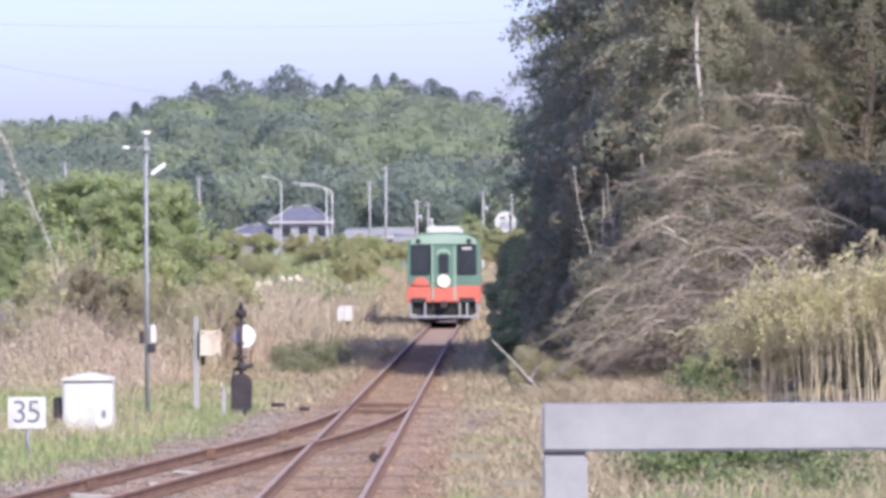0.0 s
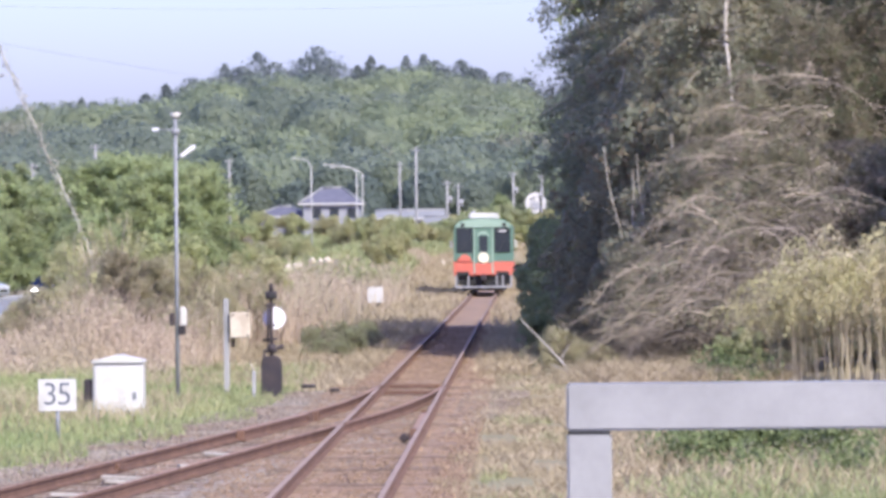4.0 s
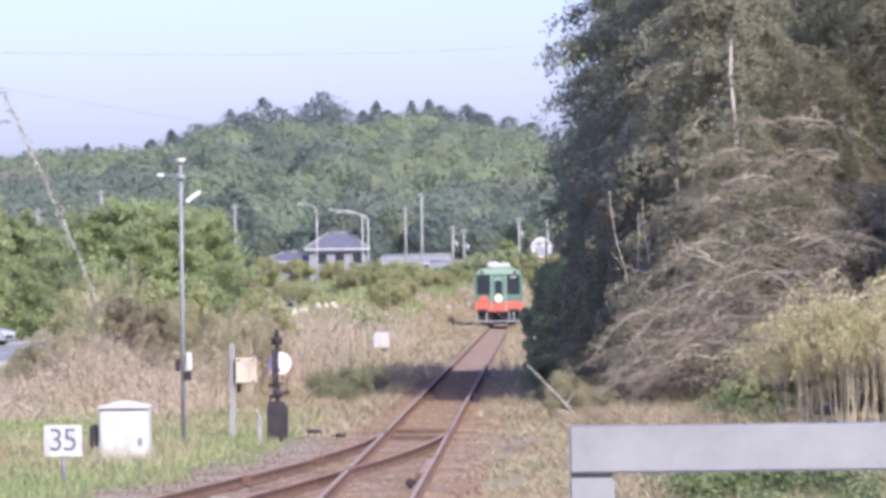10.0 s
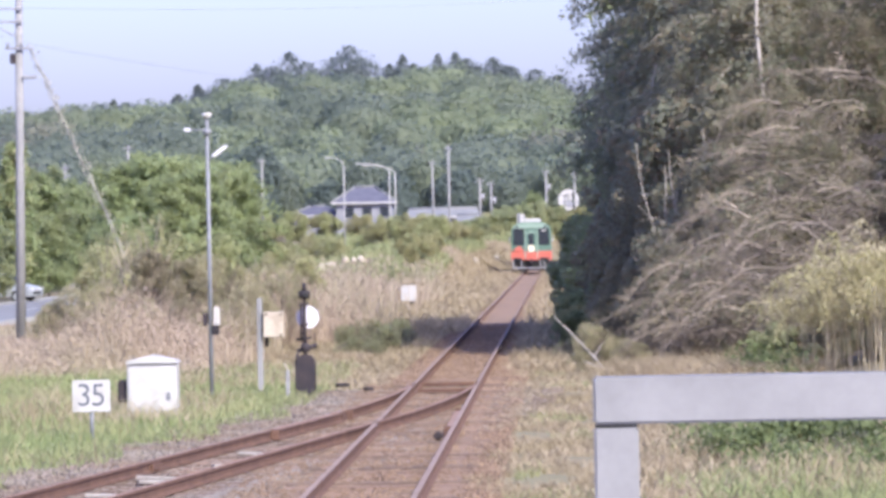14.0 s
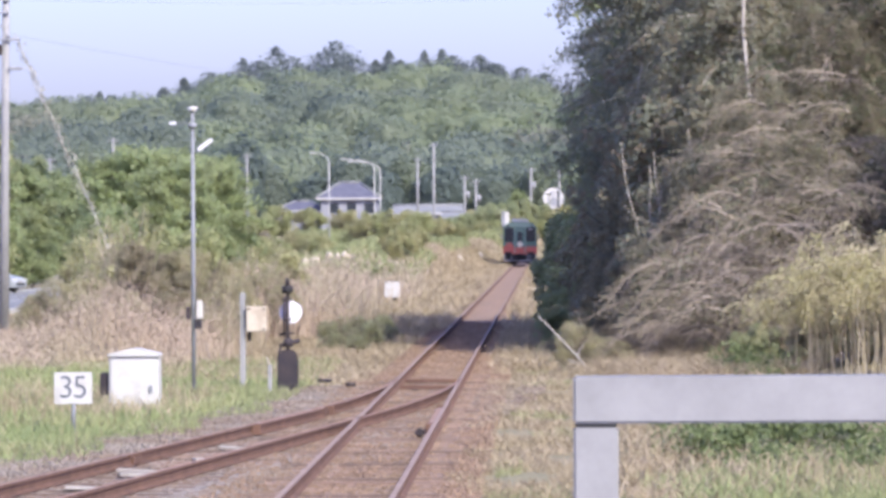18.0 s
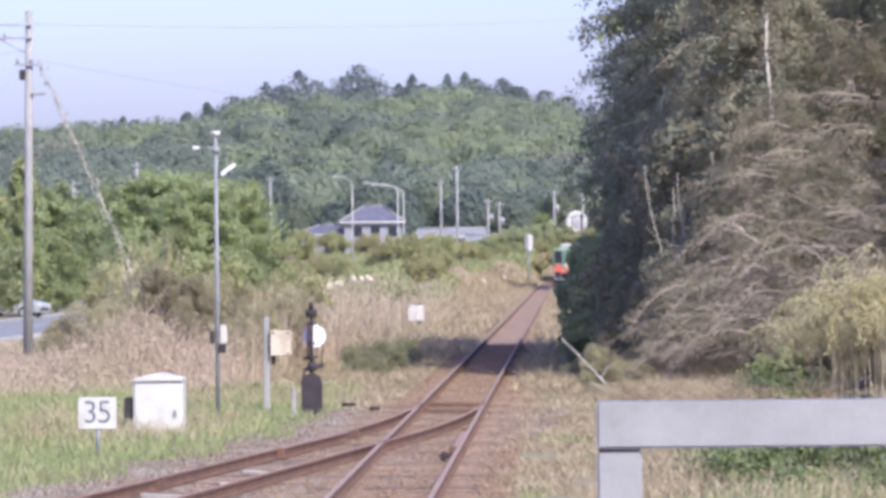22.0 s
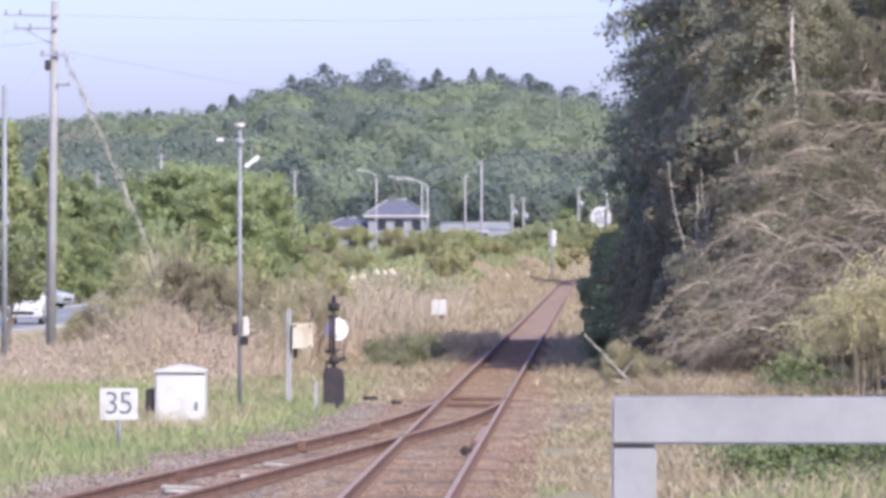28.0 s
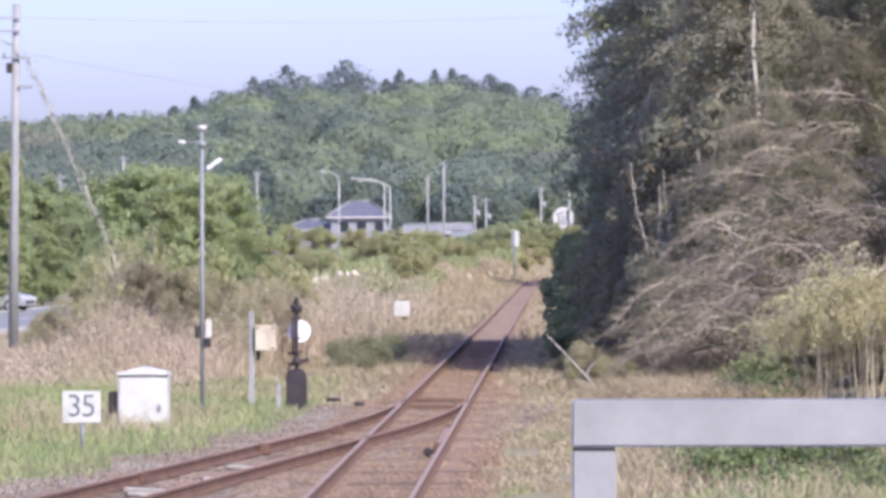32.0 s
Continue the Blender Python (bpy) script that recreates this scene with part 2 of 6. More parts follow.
M = {
    "ground": mat("dry_soil", (0.27, 0.21, 0.14), (0.21, 0.19, 0.10), 0.35, 6, 0.95, stain=(0.25, 0.225, 0.125), stain_scale=0.25, stain_at=0.55),
    "grassland": mat("short_grass", (0.22, 0.27, 0.11), (0.31, 0.33, 0.15), 0.5, 8, 0.95),
    "ballast": mat("old_ballast", (0.32, 0.215, 0.145), (0.19, 0.13, 0.09), 1.5, 14, 0.95, bump=0.8, stain=(0.315, 0.20, 0.125), stain_scale=0.5, stain_at=0.48),
    "rust_stone": mat("rusty_stone", (0.30, 0.215, 0.145), (0.235, 0.16, 0.11), 0.8, 20, 0.95, rnd="island", spread=0.22),
    "gravel": mat("grey_gravel", (0.29, 0.25, 0.21), (0.235, 0.195, 0.155), 2.0, 16, 0.95, bump=0.9),
    "stone": mat("loose_stone", (0.29, 0.25, 0.21), (0.235, 0.175, 0.13), 0.8, 20, 0.95, rnd="island", spread=0.25),
    "rail": mat("rusty_rail", (0.115, 0.062, 0.042), (0.17, 0.092, 0.06), 3.0, 40, 0.85, 0.0),
    "rail_top": mat("worn_rail_top", (0.275, 0.195, 0.15), (0.335, 0.245, 0.195), 1.5, 60, 0.85, 0.0, bump=0.1),
    "rust_top": mat("rusty_rail_top", (0.26, 0.155, 0.105), (0.33, 0.205, 0.145), 2.0, 60, 0.8, 0.0, bump=0.1),
    "sleeper": mat("weathered_sleeper", (0.12, 0.08, 0.058), (0.21, 0.14, 0.10), 1.6, 25, 0.95, rnd="object", spread=0.4),
    "old_board": mat("bleached_board", (0.36, 0.325, 0.275), (0.47, 0.43, 0.37), 4.0, 40, 0.9),
    "asphalt": mat("worn_asphalt", (0.21, 0.21, 0.215), (0.26, 0.26, 0.265), 0.5, 40, 0.9),
    "concrete": mat("concrete", (0.40, 0.39, 0.37), (0.50, 0.49, 0.46), 0.7, 20, 0.85, stain=(0.30, 0.29, 0.27), stain_scale=1.4),
    "pole": mat("pole_concrete", (0.26, 0.255, 0.25), (0.33, 0.32, 0.31), 0.8, 20, 0.85),
    "galv": mat("galvanised_steel", (0.22, 0.225, 0.235), (0.28, 0.285, 0.30), 6.0, 40, 0.6, 0.2, bump=0.08),
    "fence": mat("grey_painted_steel", (0.235, 0.230, 0.222), (0.300, 0.294, 0.284), 7.0, 60, 0.5, 0.0, bump=0.03, stain=(0.225, 0.220, 0.214), stain_scale=9.0, stain_at=0.54, grainy=0.05),
    "white": mat("white_paint", (0.50, 0.485, 0.455), (0.56, 0.54, 0.51), 2.0, 30, 0.55, bump=0.04, stain=(0.44, 0.415, 0.38), stain_scale=2.2, stain_at=0.6, grainy=0.06),
    "cream_white": mat("cream_white_plastic", (0.50, 0.47, 0.42), (0.55, 0.52, 0.47), 3.0, 30, 0.5, bump=0),
    "cream": mat("cream_paint", (0.52, 0.45, 0.34), (0.58, 0.51, 0.40), 2.0, 30, 0.6, bump=0.05, stain=(0.44, 0.36, 0.27), stain_scale=3.0),
    "black": mat("black_iron", (0.035, 0.03, 0.035), (0.06, 0.045, 0.045), 4.0, 30, 0.7, 0.3),
    "dark": mat("dark_rubber", (0.02, 0.02, 0.02), (0.035, 0.035, 0.035), 4.0, 30, 0.8),
    "ink": mat("sign_lettering", (0.10, 0.11, 0.14), (0.12, 0.13, 0.16), 4.0, 30, 0.7, bump=0),
    "bark": mat("grey_bark", (0.16, 0.13, 0.10), (0.26, 0.22, 0.18), 3.0, 18, 0.95, bump=0.6),
    "pale_bark": mat("pale_bark", (0.42, 0.37, 0.31), (0.55, 0.50, 0.44), 3.0, 18, 0.9, bump=0.4),
    "vine": mat("dry_vine", (0.145, 0.12, 0.093), (0.22, 0.183, 0.143), 1.2, 20, 0.95, rnd="island", spread=0.45, bump=0),
    "pale_vine": mat("bleached_vine", (0.265, 0.22, 0.172), (0.41, 0.345, 0.27), 1.2, 20, 0.95, rnd="island", spread=0.35, bump=0),
    "grey_vine": mat("grey_creeper", (0.30, 0.285, 0.235), (0.40, 0.38, 0.315), 1.2, 20, 0.95, rnd="island", spread=0.3, bump=0),
    "dry_brush": leaf_mat("leafless_brush", (0.225, 0.175, 0.118), (0.33, 0.265, 0.18), (0.27, 0.22, 0.14), 0.4, 0.5),
    "creeper": leaf_mat("dry_creeper", (0.25, 0.205, 0.145), (0.345, 0.285, 0.20), (0.27, 0.245, 0.16), 0.5, 0.3),
    "straw": leaf_mat("straw", (0.40, 0.32, 0.21), (0.58, 0.48, 0.33), (0.38, 0.31, 0.19), 0.35, 0.4),
    "bamboo_leaf": leaf_mat("yellowed_bamboo_leaf", (0.40, 0.36, 0.205), (0.60, 0.54, 0.325), (0.45, 0.42, 0.215), 0.35, 0.8),
    "bamboo_tuft": leaf_mat("dry_bamboo_tuft", (0.42, 0.36, 0.245), (0.64, 0.555, 0.395), (0.48, 0.43, 0.27), 0.4, 1.2),
    "cane": mat("bamboo_cane", (0.40, 0.34, 0.22), (0.52, 0.45, 0.32), 2.0, 20, 0.7, rnd="island", spread=0.3, bump=0),
    "dead": leaf_mat("dead_weeds", (0.46, 0.355, 0.265), (0.63, 0.505, 0.385), (0.48, 0.415, 0.28), 0.35, 0.14),
    "brown": leaf_mat("brown_brush", (0.41, 0.345, 0.24), (0.58, 0.49, 0.35), (0.48, 0.435, 0.275), 0.45, 0.3),
    "olive": leaf_mat("olive_brush", (0.345, 0.37, 0.18), (0.47, 0.48, 0.245), (0.46, 0.43, 0.235), 0.45, 0.3),
    # lightened and yellowed in the colour, lifting bushes that stand in shade
    "lifted_bank_green": leaf_mat("shade_lifted_shrub_leaf", (0.345, 0.37, 0.22), (0.43, 0.445, 0.265), (0.40, 0.395, 0.245), 0.55, 0.4),
    "dull_green": leaf_mat("dull_green_leaf", (0.155, 0.185, 0.105), (0.225, 0.255, 0.14), (0.21, 0.21, 0.13), 0.45, 0.6),
    "vine_leaf": leaf_mat("withered_vine_leaf", (0.29, 0.255, 0.15), (0.42, 0.37, 0.23), (0.33, 0.31, 0.17), 0.45, 0.5),
    "dusky_leaf": leaf_mat("dusky_brush", (0.27, 0.245, 0.165), (0.37, 0.335, 0.22), (0.32, 0.305, 0.19), 0.5, 0.5),
    # lightened in the colour in place of haze over the dark trees
    "leaf_dark": leaf_mat("hazed_evergreen_leaf", (0.29, 0.305, 0.22), (0.36, 0.37, 0.265), (0.35, 0.33, 0.235), 0.55, 0.3),
    "leaf_mid": leaf_mat("mid_green_leaf", (0.24, 0.29, 0.15), (0.32, 0.37, 0.19), (0.30, 0.32, 0.17), 0.54, 0.2),
    "leaf_light": leaf_mat("spring_green_leaf", (0.345, 0.41, 0.205), (0.43, 0.49, 0.245), (0.40, 0.44, 0.22), 0.52, 0.15),
    # far foliage: distance haze is mixed into these pale, bluish leaf colours
    "wood_a": leaf_mat("hazed_broadleaf", (0.275, 0.315, 0.225), (0.285, 0.325, 0.232), (0.285, 0.32, 0.225), 0.58, 0.02),
    "wood_b": leaf_mat("hazed_spring_green", (0.295, 0.34, 0.225), (0.305, 0.35, 0.232), (0.305, 0.345, 0.225), 0.58, 0.02),
    "wood_c": leaf_mat("hazed_dark_wood", (0.235, 0.275, 0.218), (0.245, 0.285, 0.226), None, 0.58),
    "wood_d": leaf_mat("hazed_pale_green", (0.32, 0.365, 0.235), (0.33, 0.375, 0.243), None, 0.58),
    "wood_e": leaf_mat("hazed_budding_brown", (0.30, 0.305, 0.235), (0.31, 0.315, 0.245), None, 0.5),
    "wood_f": leaf_mat("hazed_blue_green", (0.16, 0.20, 0.175), (0.17, 0.21, 0.185), None, 0.5),
    "conifer": leaf_mat("hazed_conifer", (0.15, 0.175, 0.165), (0.165, 0.19, 0.178), None, 0.4),
    "grass": leaf_mat("green_grass", (0.275, 0.32, 0.14), (0.37, 0.41, 0.19), (0.41, 0.40, 0.205), 0.4, 0.35),
    "weed": leaf_mat("green_weed", (0.15, 0.19, 0.08), (0.24, 0.28, 0.125), None, 0.4),
    "green": mat("green_train_paint", (0.10, 0.18, 0.135), (0.12, 0.205, 0.15), 1.0, 20, 0.45, bump=0.02),
    "pale_green": mat("pale_green_train_paint", (0.26, 0.36, 0.28), (0.30, 0.40, 0.31), 1.0, 20, 0.45, bump=0.02),
    "orange": mat("orange_train_paint", (0.52, 0.125, 0.085), (0.57, 0.145, 0.10), 1.0, 20, 0.45, bump=0.02),
    "pane": mat("dark_window", (0.022, 0.028, 0.036), (0.030, 0.037, 0.046), 1.0, 10, 0.15, bump=0),
    "steel": mat("grey_underframe", (0.30, 0.30, 0.31), (0.38, 0.38, 0.39), 3.0, 30, 0.6, 0.3),
    "roof_tile": mat("slate_grey_roof", (0.10, 0.10, 0.135), (0.13, 0.13, 0.165), 1.0, 10, 0.8),
    "roof_pale": mat("pale_grey_roof", (0.215, 0.215, 0.215), (0.26, 0.26, 0.255), 0.6, 10, 0.7),
    "plaster": mat("pale_house_wall", (0.26, 0.26, 0.28), (0.30, 0.30, 0.32), 0.5, 6, 0.8),
    "blue_sign": mat("blue_sign", (0.20, 0.36, 0.62), (0.24, 0.40, 0.66), 1.0, 6, 0.6, bump=0),
    "navy": mat("dark_blue_car_paint", (0.02, 0.03, 0.07), (0.025, 0.035, 0.08), 1.0, 10, 0.25, 0.2, bump=0),
    "silver": mat("silver_car_paint", (0.50, 0.52, 0.52), (0.55, 0.57, 0.57), 1.0, 10, 0.3, 0.4, bump=0),
    "lamp": mat("cream_plate", (0.78, 0.70, 0.50), (0.82, 0.74, 0.55), 3.0, 30, 0.5, bump=0),
    "car_lamp": glow_mat("car_headlight", (1.0, 0.97, 0.92), 3.0),
    "disc": mat("white_enamel", (0.70, 0.69, 0.70), (0.74, 0.73, 0.74), 2.0, 30, 0.35, bump=0),
    "purple": mat("pale_violet", (0.38, 0.35, 0.50), (0.44, 0.41, 0.56), 2.0, 30, 0.4, bump=0),
}


# ---- mesh helpers ----
class Geo:
    """Collects quads as arrays and turns them into one mesh."""

    def __init__(self):
        self.v, self.f, self.m, self.n = [], [], [], 0

    def add(self, v, f, k=0):
        v, f = np.asarray(v, float), np.asarray(f, int)
        self.v.append(v)
        self.f.append(f + self.n)
        self.m.append(np.full(len(f), k))
        self.n += len(v)
        return self

    def mesh(self, name, mats, smooth=False):
        v, f, k = np.concatenate(self.v), np.concatenate(self.f), np.concatenate(self.m)
        me = bpy.data.meshes.new(name)
        me.vertices.add(len(v))
        me.vertices.foreach_set("co", v.astype(np.float32).ravel())
        me.loops.add(4 * len(f))
        me.loops.foreach_set("vertex_index", f.astype(np.int32).ravel())
        me.polygons.add(len(f))
        me.polygons.foreach_set("loop_start", np.arange(len(f), dtype=np.int32) * 4)
        for mm in mats:
            me.materials.append(M[mm])
        me.polygons.foreach_set("material_index", k.astype(np.int32))
        me.polygons.foreach_set("use_smooth", np.full(len(f), smooth))
        me.update(calc_edges=True)
        return me


def unit(a):
    return a / np.maximum(np.linalg.norm(a, axis=1, keepdims=True), 1e-9)


def leaves(g, c, size, aspect, rng, droop=0.0, k=0, spread=0.35, out=None, jitter=0.7):
    """Small flat leaves at the points c, turned at random or facing out of their clump; droop pulls their long way down."""
    n = len(c)
    if out is None:
        a = unit(rng.normal(size=(n, 3)) + np.array([0, 0, -droop]))
        b = unit(np.cross(a, rng.normal(size=(n, 3))))
    else:
        face = unit(out + jitter * rng.normal(size=(n, 3)))
        a = unit(np.cross(face, rng.normal(size=(n, 3)) + np.array([0, 0, -droop])))
        b = np.cross(face, a)
    L = size * (1 + spread * rng.normal(size=(n, 1))).clip(0.4, 2.0)
    W = L * aspect
    v = np.stack([c - a * L / 2, c - a * L * 0.1 + b * W / 2, c + a * L / 2, c - a * L * 0.1 - b * W / 2], 1).reshape(-1, 3)
    g.add(v, np.arange(4 * n).reshape(n, 4), k)


def blades(g, base, h, w, rng, lean=0.3, k=0):
    """Upright blades of grass or weed, each a tapered strip of two quads that bends over."""
    n = len(base)
    H = np.reshape(h, (-1, 1)) * (1 + 0.35 * rng.normal(size=(n, 1))).clip(0.3, 2.0)
    ang = rng.uniform(0, 2 * np.pi, n)
    side = np.stack([np.cos(ang), np.sin(ang), np.zeros(n)], 1)
    ang2 = rng.uniform(0, 2 * np.pi, n)
    tip = np.stack([np.cos(ang2), np.sin(ang2), np.zeros(n)], 1) * H * lean * rng.uniform(0.2, 1.6, (n, 1))
    up = np.array([0, 0, 1.0])
    mid = base + tip * 0.3 + up * H * 0.55
    end = base + tip + up * H * 0.95
    v = np.stack([base - side * w / 2, base + side * w / 2, mid + side * w * 0.4, mid - side * w * 0.4, end + side * w * 0.08, end - side * w * 0.08], 1).reshape(-1, 3)
    i = np.arange(n)[:, None] * 6
    g.add(v, np.concatenate([i + [0, 1, 2, 3], i + [3, 2, 4, 5]]), k)


def tube(g, pts, r0, r1, sides=5, k=0):
    """A tapered tube along a line of points."""
    p = np.asarray(pts, float)
    t = unit(np.gradient(p, axis=0))
    ref = np.array([0, 0, 1.0]) if abs(t[:, 2]).mean() < 0.8 else np.array([1.0, 0, 0])
    a = unit(np.cross(t, ref))
    b = np.cross(t, a)
    r = np.linspace(r0, r1, len(p))[:, None, None]
    ang = np.arange(sides) * 2 * np.pi / sides
    v = p[:, None] + r * (np.cos(ang)[None, :, None] * a[:, None] + np.sin(ang)[None, :, None] * b[:, None])
    i, j = np.meshgrid(np.arange(len(p) - 1), np.arange(sides), indexing="ij")
    j2 = (j + 1) % sides
    f = np.stack([i * sides + j, i * sides + j2, (i + 1) * sides + j2, (i + 1) * sides + j], -1).reshape(-1, 4)
    g.add(v.reshape(-1, 3), f, k)
    if r1 > 0.01 and sides == 4:
        g.add(v[-1], [[0, 1, 2, 3]], k)


def sweep(g, profile, line, k=0, closed=True):
    """A profile of (across, up) points carried along a ground line of (x, y, z)."""
    p = np.asarray(line, float)
    t = unit(np.gradient(p, axis=0))
    side = unit(np.cross(t, [0, 0, 1.0]))
    q = np.asarray(profile, float)
    v = p[:, None] + side[:, None] * q[None, :, :1] + np.array([0, 0, 1.0]) * q[None, :, 1:]
    n = len(q)
    i, j = np.meshgrid(np.arange(len(p) - 1), np.arange(n if closed else n - 1), indexing="ij")
    j2 = (j + 1) % n
    f = np.stack([i * n + j, (i + 1) * n + j, (i + 1) * n + j2, i * n + j2], -1).reshape(-1, 4)
    g.add(v.reshape(-1, 3), f, k)


def part(name, me, parent=None, at=None, label=""):
    """One mesh as an object of its own, under a thing where one is given."""
    ob = new(name, me)
    if parent:
        ob.parent = parent
    if at is not None:
        ob.matrix_basis = at
    if label:
        tagged(ob, label)
    return ob


def thing(name, at, label, category, group="", kind=""):
    ob = new(name)
    ob.empty_display_size = 0.2
    ob.matrix_basis = at
    return tagged(ob, label, category, group, kind)


def bm_mesh(name, bm, material, smooth=False):
    me = bpy.data.meshes.new(name)
    bm.to_mesh(me)
    bm.free()
    for mm in (material if isinstance(material, (list, tuple)) else [material]):
        me.materials.append(M[mm])
    for p in me.polygons:
        p.use_smooth = smooth
    return me


def box(name, x0, x1, y0, y1, z0, z1, material, bevel=0.0, segments=2):
    bm = bmesh.new()
    bmesh.ops.create_cube(bm, size=1, matrix=Matrix.Translation(((x0 + x1) / 2, (y0 + y1) / 2, (z0 + z1) / 2)) @ Matrix.Diagonal((x1 - x0, y1 - y0, z1 - z0, 1)))
    if bevel:
        bmesh.ops.bevel(bm, geom=bm.edges[:], offset=bevel, segments=segments, affect="EDGES")
    return bm_mesh(name, bm, material)


def cyl(name, p0, p1, r0, r1, material, sides=14, smooth=True):
    bm = bmesh.new()
    p0, p1 = Vector(p0), Vector(p1)
    m = Matrix.Translation((p0 + p1) / 2) @ (p1 - p0).to_track_quat("Z", "Y").to_matrix().to_4x4()
    bmesh.ops.create_cone(bm, cap_ends=True, segments=sides, radius1=r0, radius2=r1, depth=(p1 - p0).length, matrix=m)
    me = bm_mesh(name, bm, material)
    for p in me.polygons:
        p.use_smooth = smooth and len(p.vertices) == 4
    return me


def prism(name, outline, y0, y1, material, bevel=0.0):
    """An outline of (x, z) points pushed from y0 to y1."""
    bm = bmesh.new()
    a = [bm.verts.new((x, y0, z)) for x, z in outline]
    b = [bm.verts.new((x, y1, z)) for x, z in outline]
    bm.faces.new(a)
    bm.faces.new(b[::-1])
    for i in range(len(a)):
        j = (i + 1) % len(a)
        bm.faces.new((a[j], a[i], b[i], b[j]))
    bmesh.ops.recalc_face_normals(bm, faces=bm.faces[:])
    if bevel:
        bmesh.ops.bevel(bm, geom=bm.edges[:], offset=bevel, segments=2, affect="EDGES")
    return bm_mesh(name, bm, material)


def smooth01(a, lo, hi):
    t = np.clip((np.asarray(a, float) - lo) / (hi - lo), 0, 1)
    return t * t * (3 - 2 * t)


# ---- the lie of the land ----
CURVE_Y, CURVE_R = 430.0, 600.0
TOE_Y, TURN_R, FROG = 88.0, 170.0, 0.105


def track_x(y):
    """The main line's middle: straight, then bending away to the right."""
    return np.where(np.asarray(y) > CURVE_Y, (np.asarray(y, float) - CURVE_Y) ** 2 / (2 * CURVE_R), 0.0)


def branch_x(y):
    """The side line's middle, which leaves the main line at the points and comes to run beside it."""
    y = np.asarray(y, float)
    s = TOE_Y - y
    lead = FROG * TURN_R
    x = np.where(s < lead, s * s / (2 * TURN_R), lead * FROG / 2 + (s - lead) * FROG)
    return -np.where(s <= 0, 0.0, np.minimum(x, 4.2))


def ridge(x):
    return np.interp(x, [-330, -200, -133, -116, -98, -79, -66, -58, -44, -23, -10, 2, 69, 200, 330], [7, 14.0, 19.0, 21.4, 22.3, 23.4, 26.2, 27.8, 28.8, 28.6, 28, 26, 24, 20, 10])


def land(x, y):
    """The ground's height: flat beside the line, a wooded bank to the right, a low cutting to the left farther off, and the hill behind."""
    x, y = np.asarray(x, float), np.asarray(y, float)
    d = x - track_x(y)
    z = -0.22 + 0 * x
    z = z + smooth01(d, 3.2, 11) * smooth01(y, 88, 116) * 3.2 + smooth01(d, 9, 40) * smooth01(y, 80, 130) * 7
    z = z - 0.34 * smooth01(-d, 9, 17)
    z = z + 2.0 * smooth01(y, 190, 330) * smooth01(-d, 2.2, 5.5) * (1 - smooth01(-d, 9, 18))
    z = z + 3.2 * smooth01(y, 470, 600) * smooth01(np.abs(d), 2.0, 6.5) * (1 - smooth01(-d, 12, 19) * (1 - smooth01(-d, 30, 36)) * (1 - smooth01(y, 560, 640)))
    return z + (ridge(x) - 3) * smooth01(y, 660, 1080) * (1 - 0.6 * smooth01(y, 1150, 2200))


def grid_mesh(name, xs, ys, height, material):
    X, Y = np.meshgrid(xs, ys)
    Z = height(X, Y)
    v = np.stack([X, Y, Z], -1).reshape(-1, 3)
    n = len(xs)
    i, j = np.meshgrid(np.arange(len(ys) - 1), np.arange(n - 1), indexing="ij")
    f = np.stack([i * n + j, i * n + j + 1, (i + 1) * n + j + 1, (i + 1) * n + j], -1).reshape(-1, 4)
    return Geo().add(v, f).mesh(name, [material], True)


gx = np.concatenate([[-4000, -1500, -600], np.arange(-320, -40, 10), np.arange(-40, -12, 1.5), np.arange(-12, 14, 0.6), np.arange(14, 40, 2.5), np.arange(40, 330, 10), [600, 1500, 4000]])
gy = np.concatenate([[-4000, -1000, -200], np.arange(-60, 40, 10), np.arange(40, 130, 1.5), np.arange(130, 480, 6), np.arange(480, 1200, 15), [1300, 1500, 1900, 2300, 4500]])


def rough_land(X, Y):
    near = (np.abs(X) < 60) & (Y > 30) & (Y < 500) & (np.abs(X - track_x(Y)) > 2.4)
    bumps = 0.05 * np.sin(X * 2.1 + Y * 0.7) * np.sin(Y * 1.3 - X) + 0.04 * np.sin(X * 5.3) * np.sin(Y * 3.1)
    return land(X, Y) + np.where(near & (X > -9), bumps, 0)


tagged(part("ground", grid_mesh("ground", gx, gy, rough_land, "ground")), "dry grassy soil beside a country railway", "ground", kind="structure")

# the mown verge beside the side line
lawn = Geo()
ly = np.arange(40, 106, 1.0)
edge = branch_x(ly) - 2.5 - 0.25 * np.sin(ly * 0.9) - 0.2 * np.sin(ly * 0.37 + 1)
lx = edge[:, None] + (np.linspace(0, 1, 15)[None] ** 1.2) * (-11.5 - edge[:, None])
lz = rough_land(lx, np.repeat(ly[:, None], 15, 1)) + 0.012
lv = np.stack([lx, np.repeat(ly[:, None], 15, 1), lz], -1).reshape(-1, 3)
li, lj = np.meshgrid(np.arange(len(ly) - 1), np.arange(14), indexing="ij")
lawn.add(lv, np.stack([li * 15 + lj, (li + 1) * 15 + lj, (li + 1) * 15 + lj + 1, li * 15 + lj + 1], -1).reshape(-1, 4))
tagged(part("verge", lawn.mesh("verge", ["grassland"], True)), "short green grass verge beside the side line", "grass", kind="structure")

# ballast bed under both lines, standing a little over the soil
bed = Geo()
ys = np.concatenate([np.arange(-60, 20, 4.0), np.arange(20, 130, 1.0), np.arange(130, 640, 5.0)])
prof = [(-1.5, -0.03), (-1.2, 0.05), (-0.8, 0.09), (0, 0.075), (0.8, 0.09), (1.2, 0.05), (1.5, -0.03)]
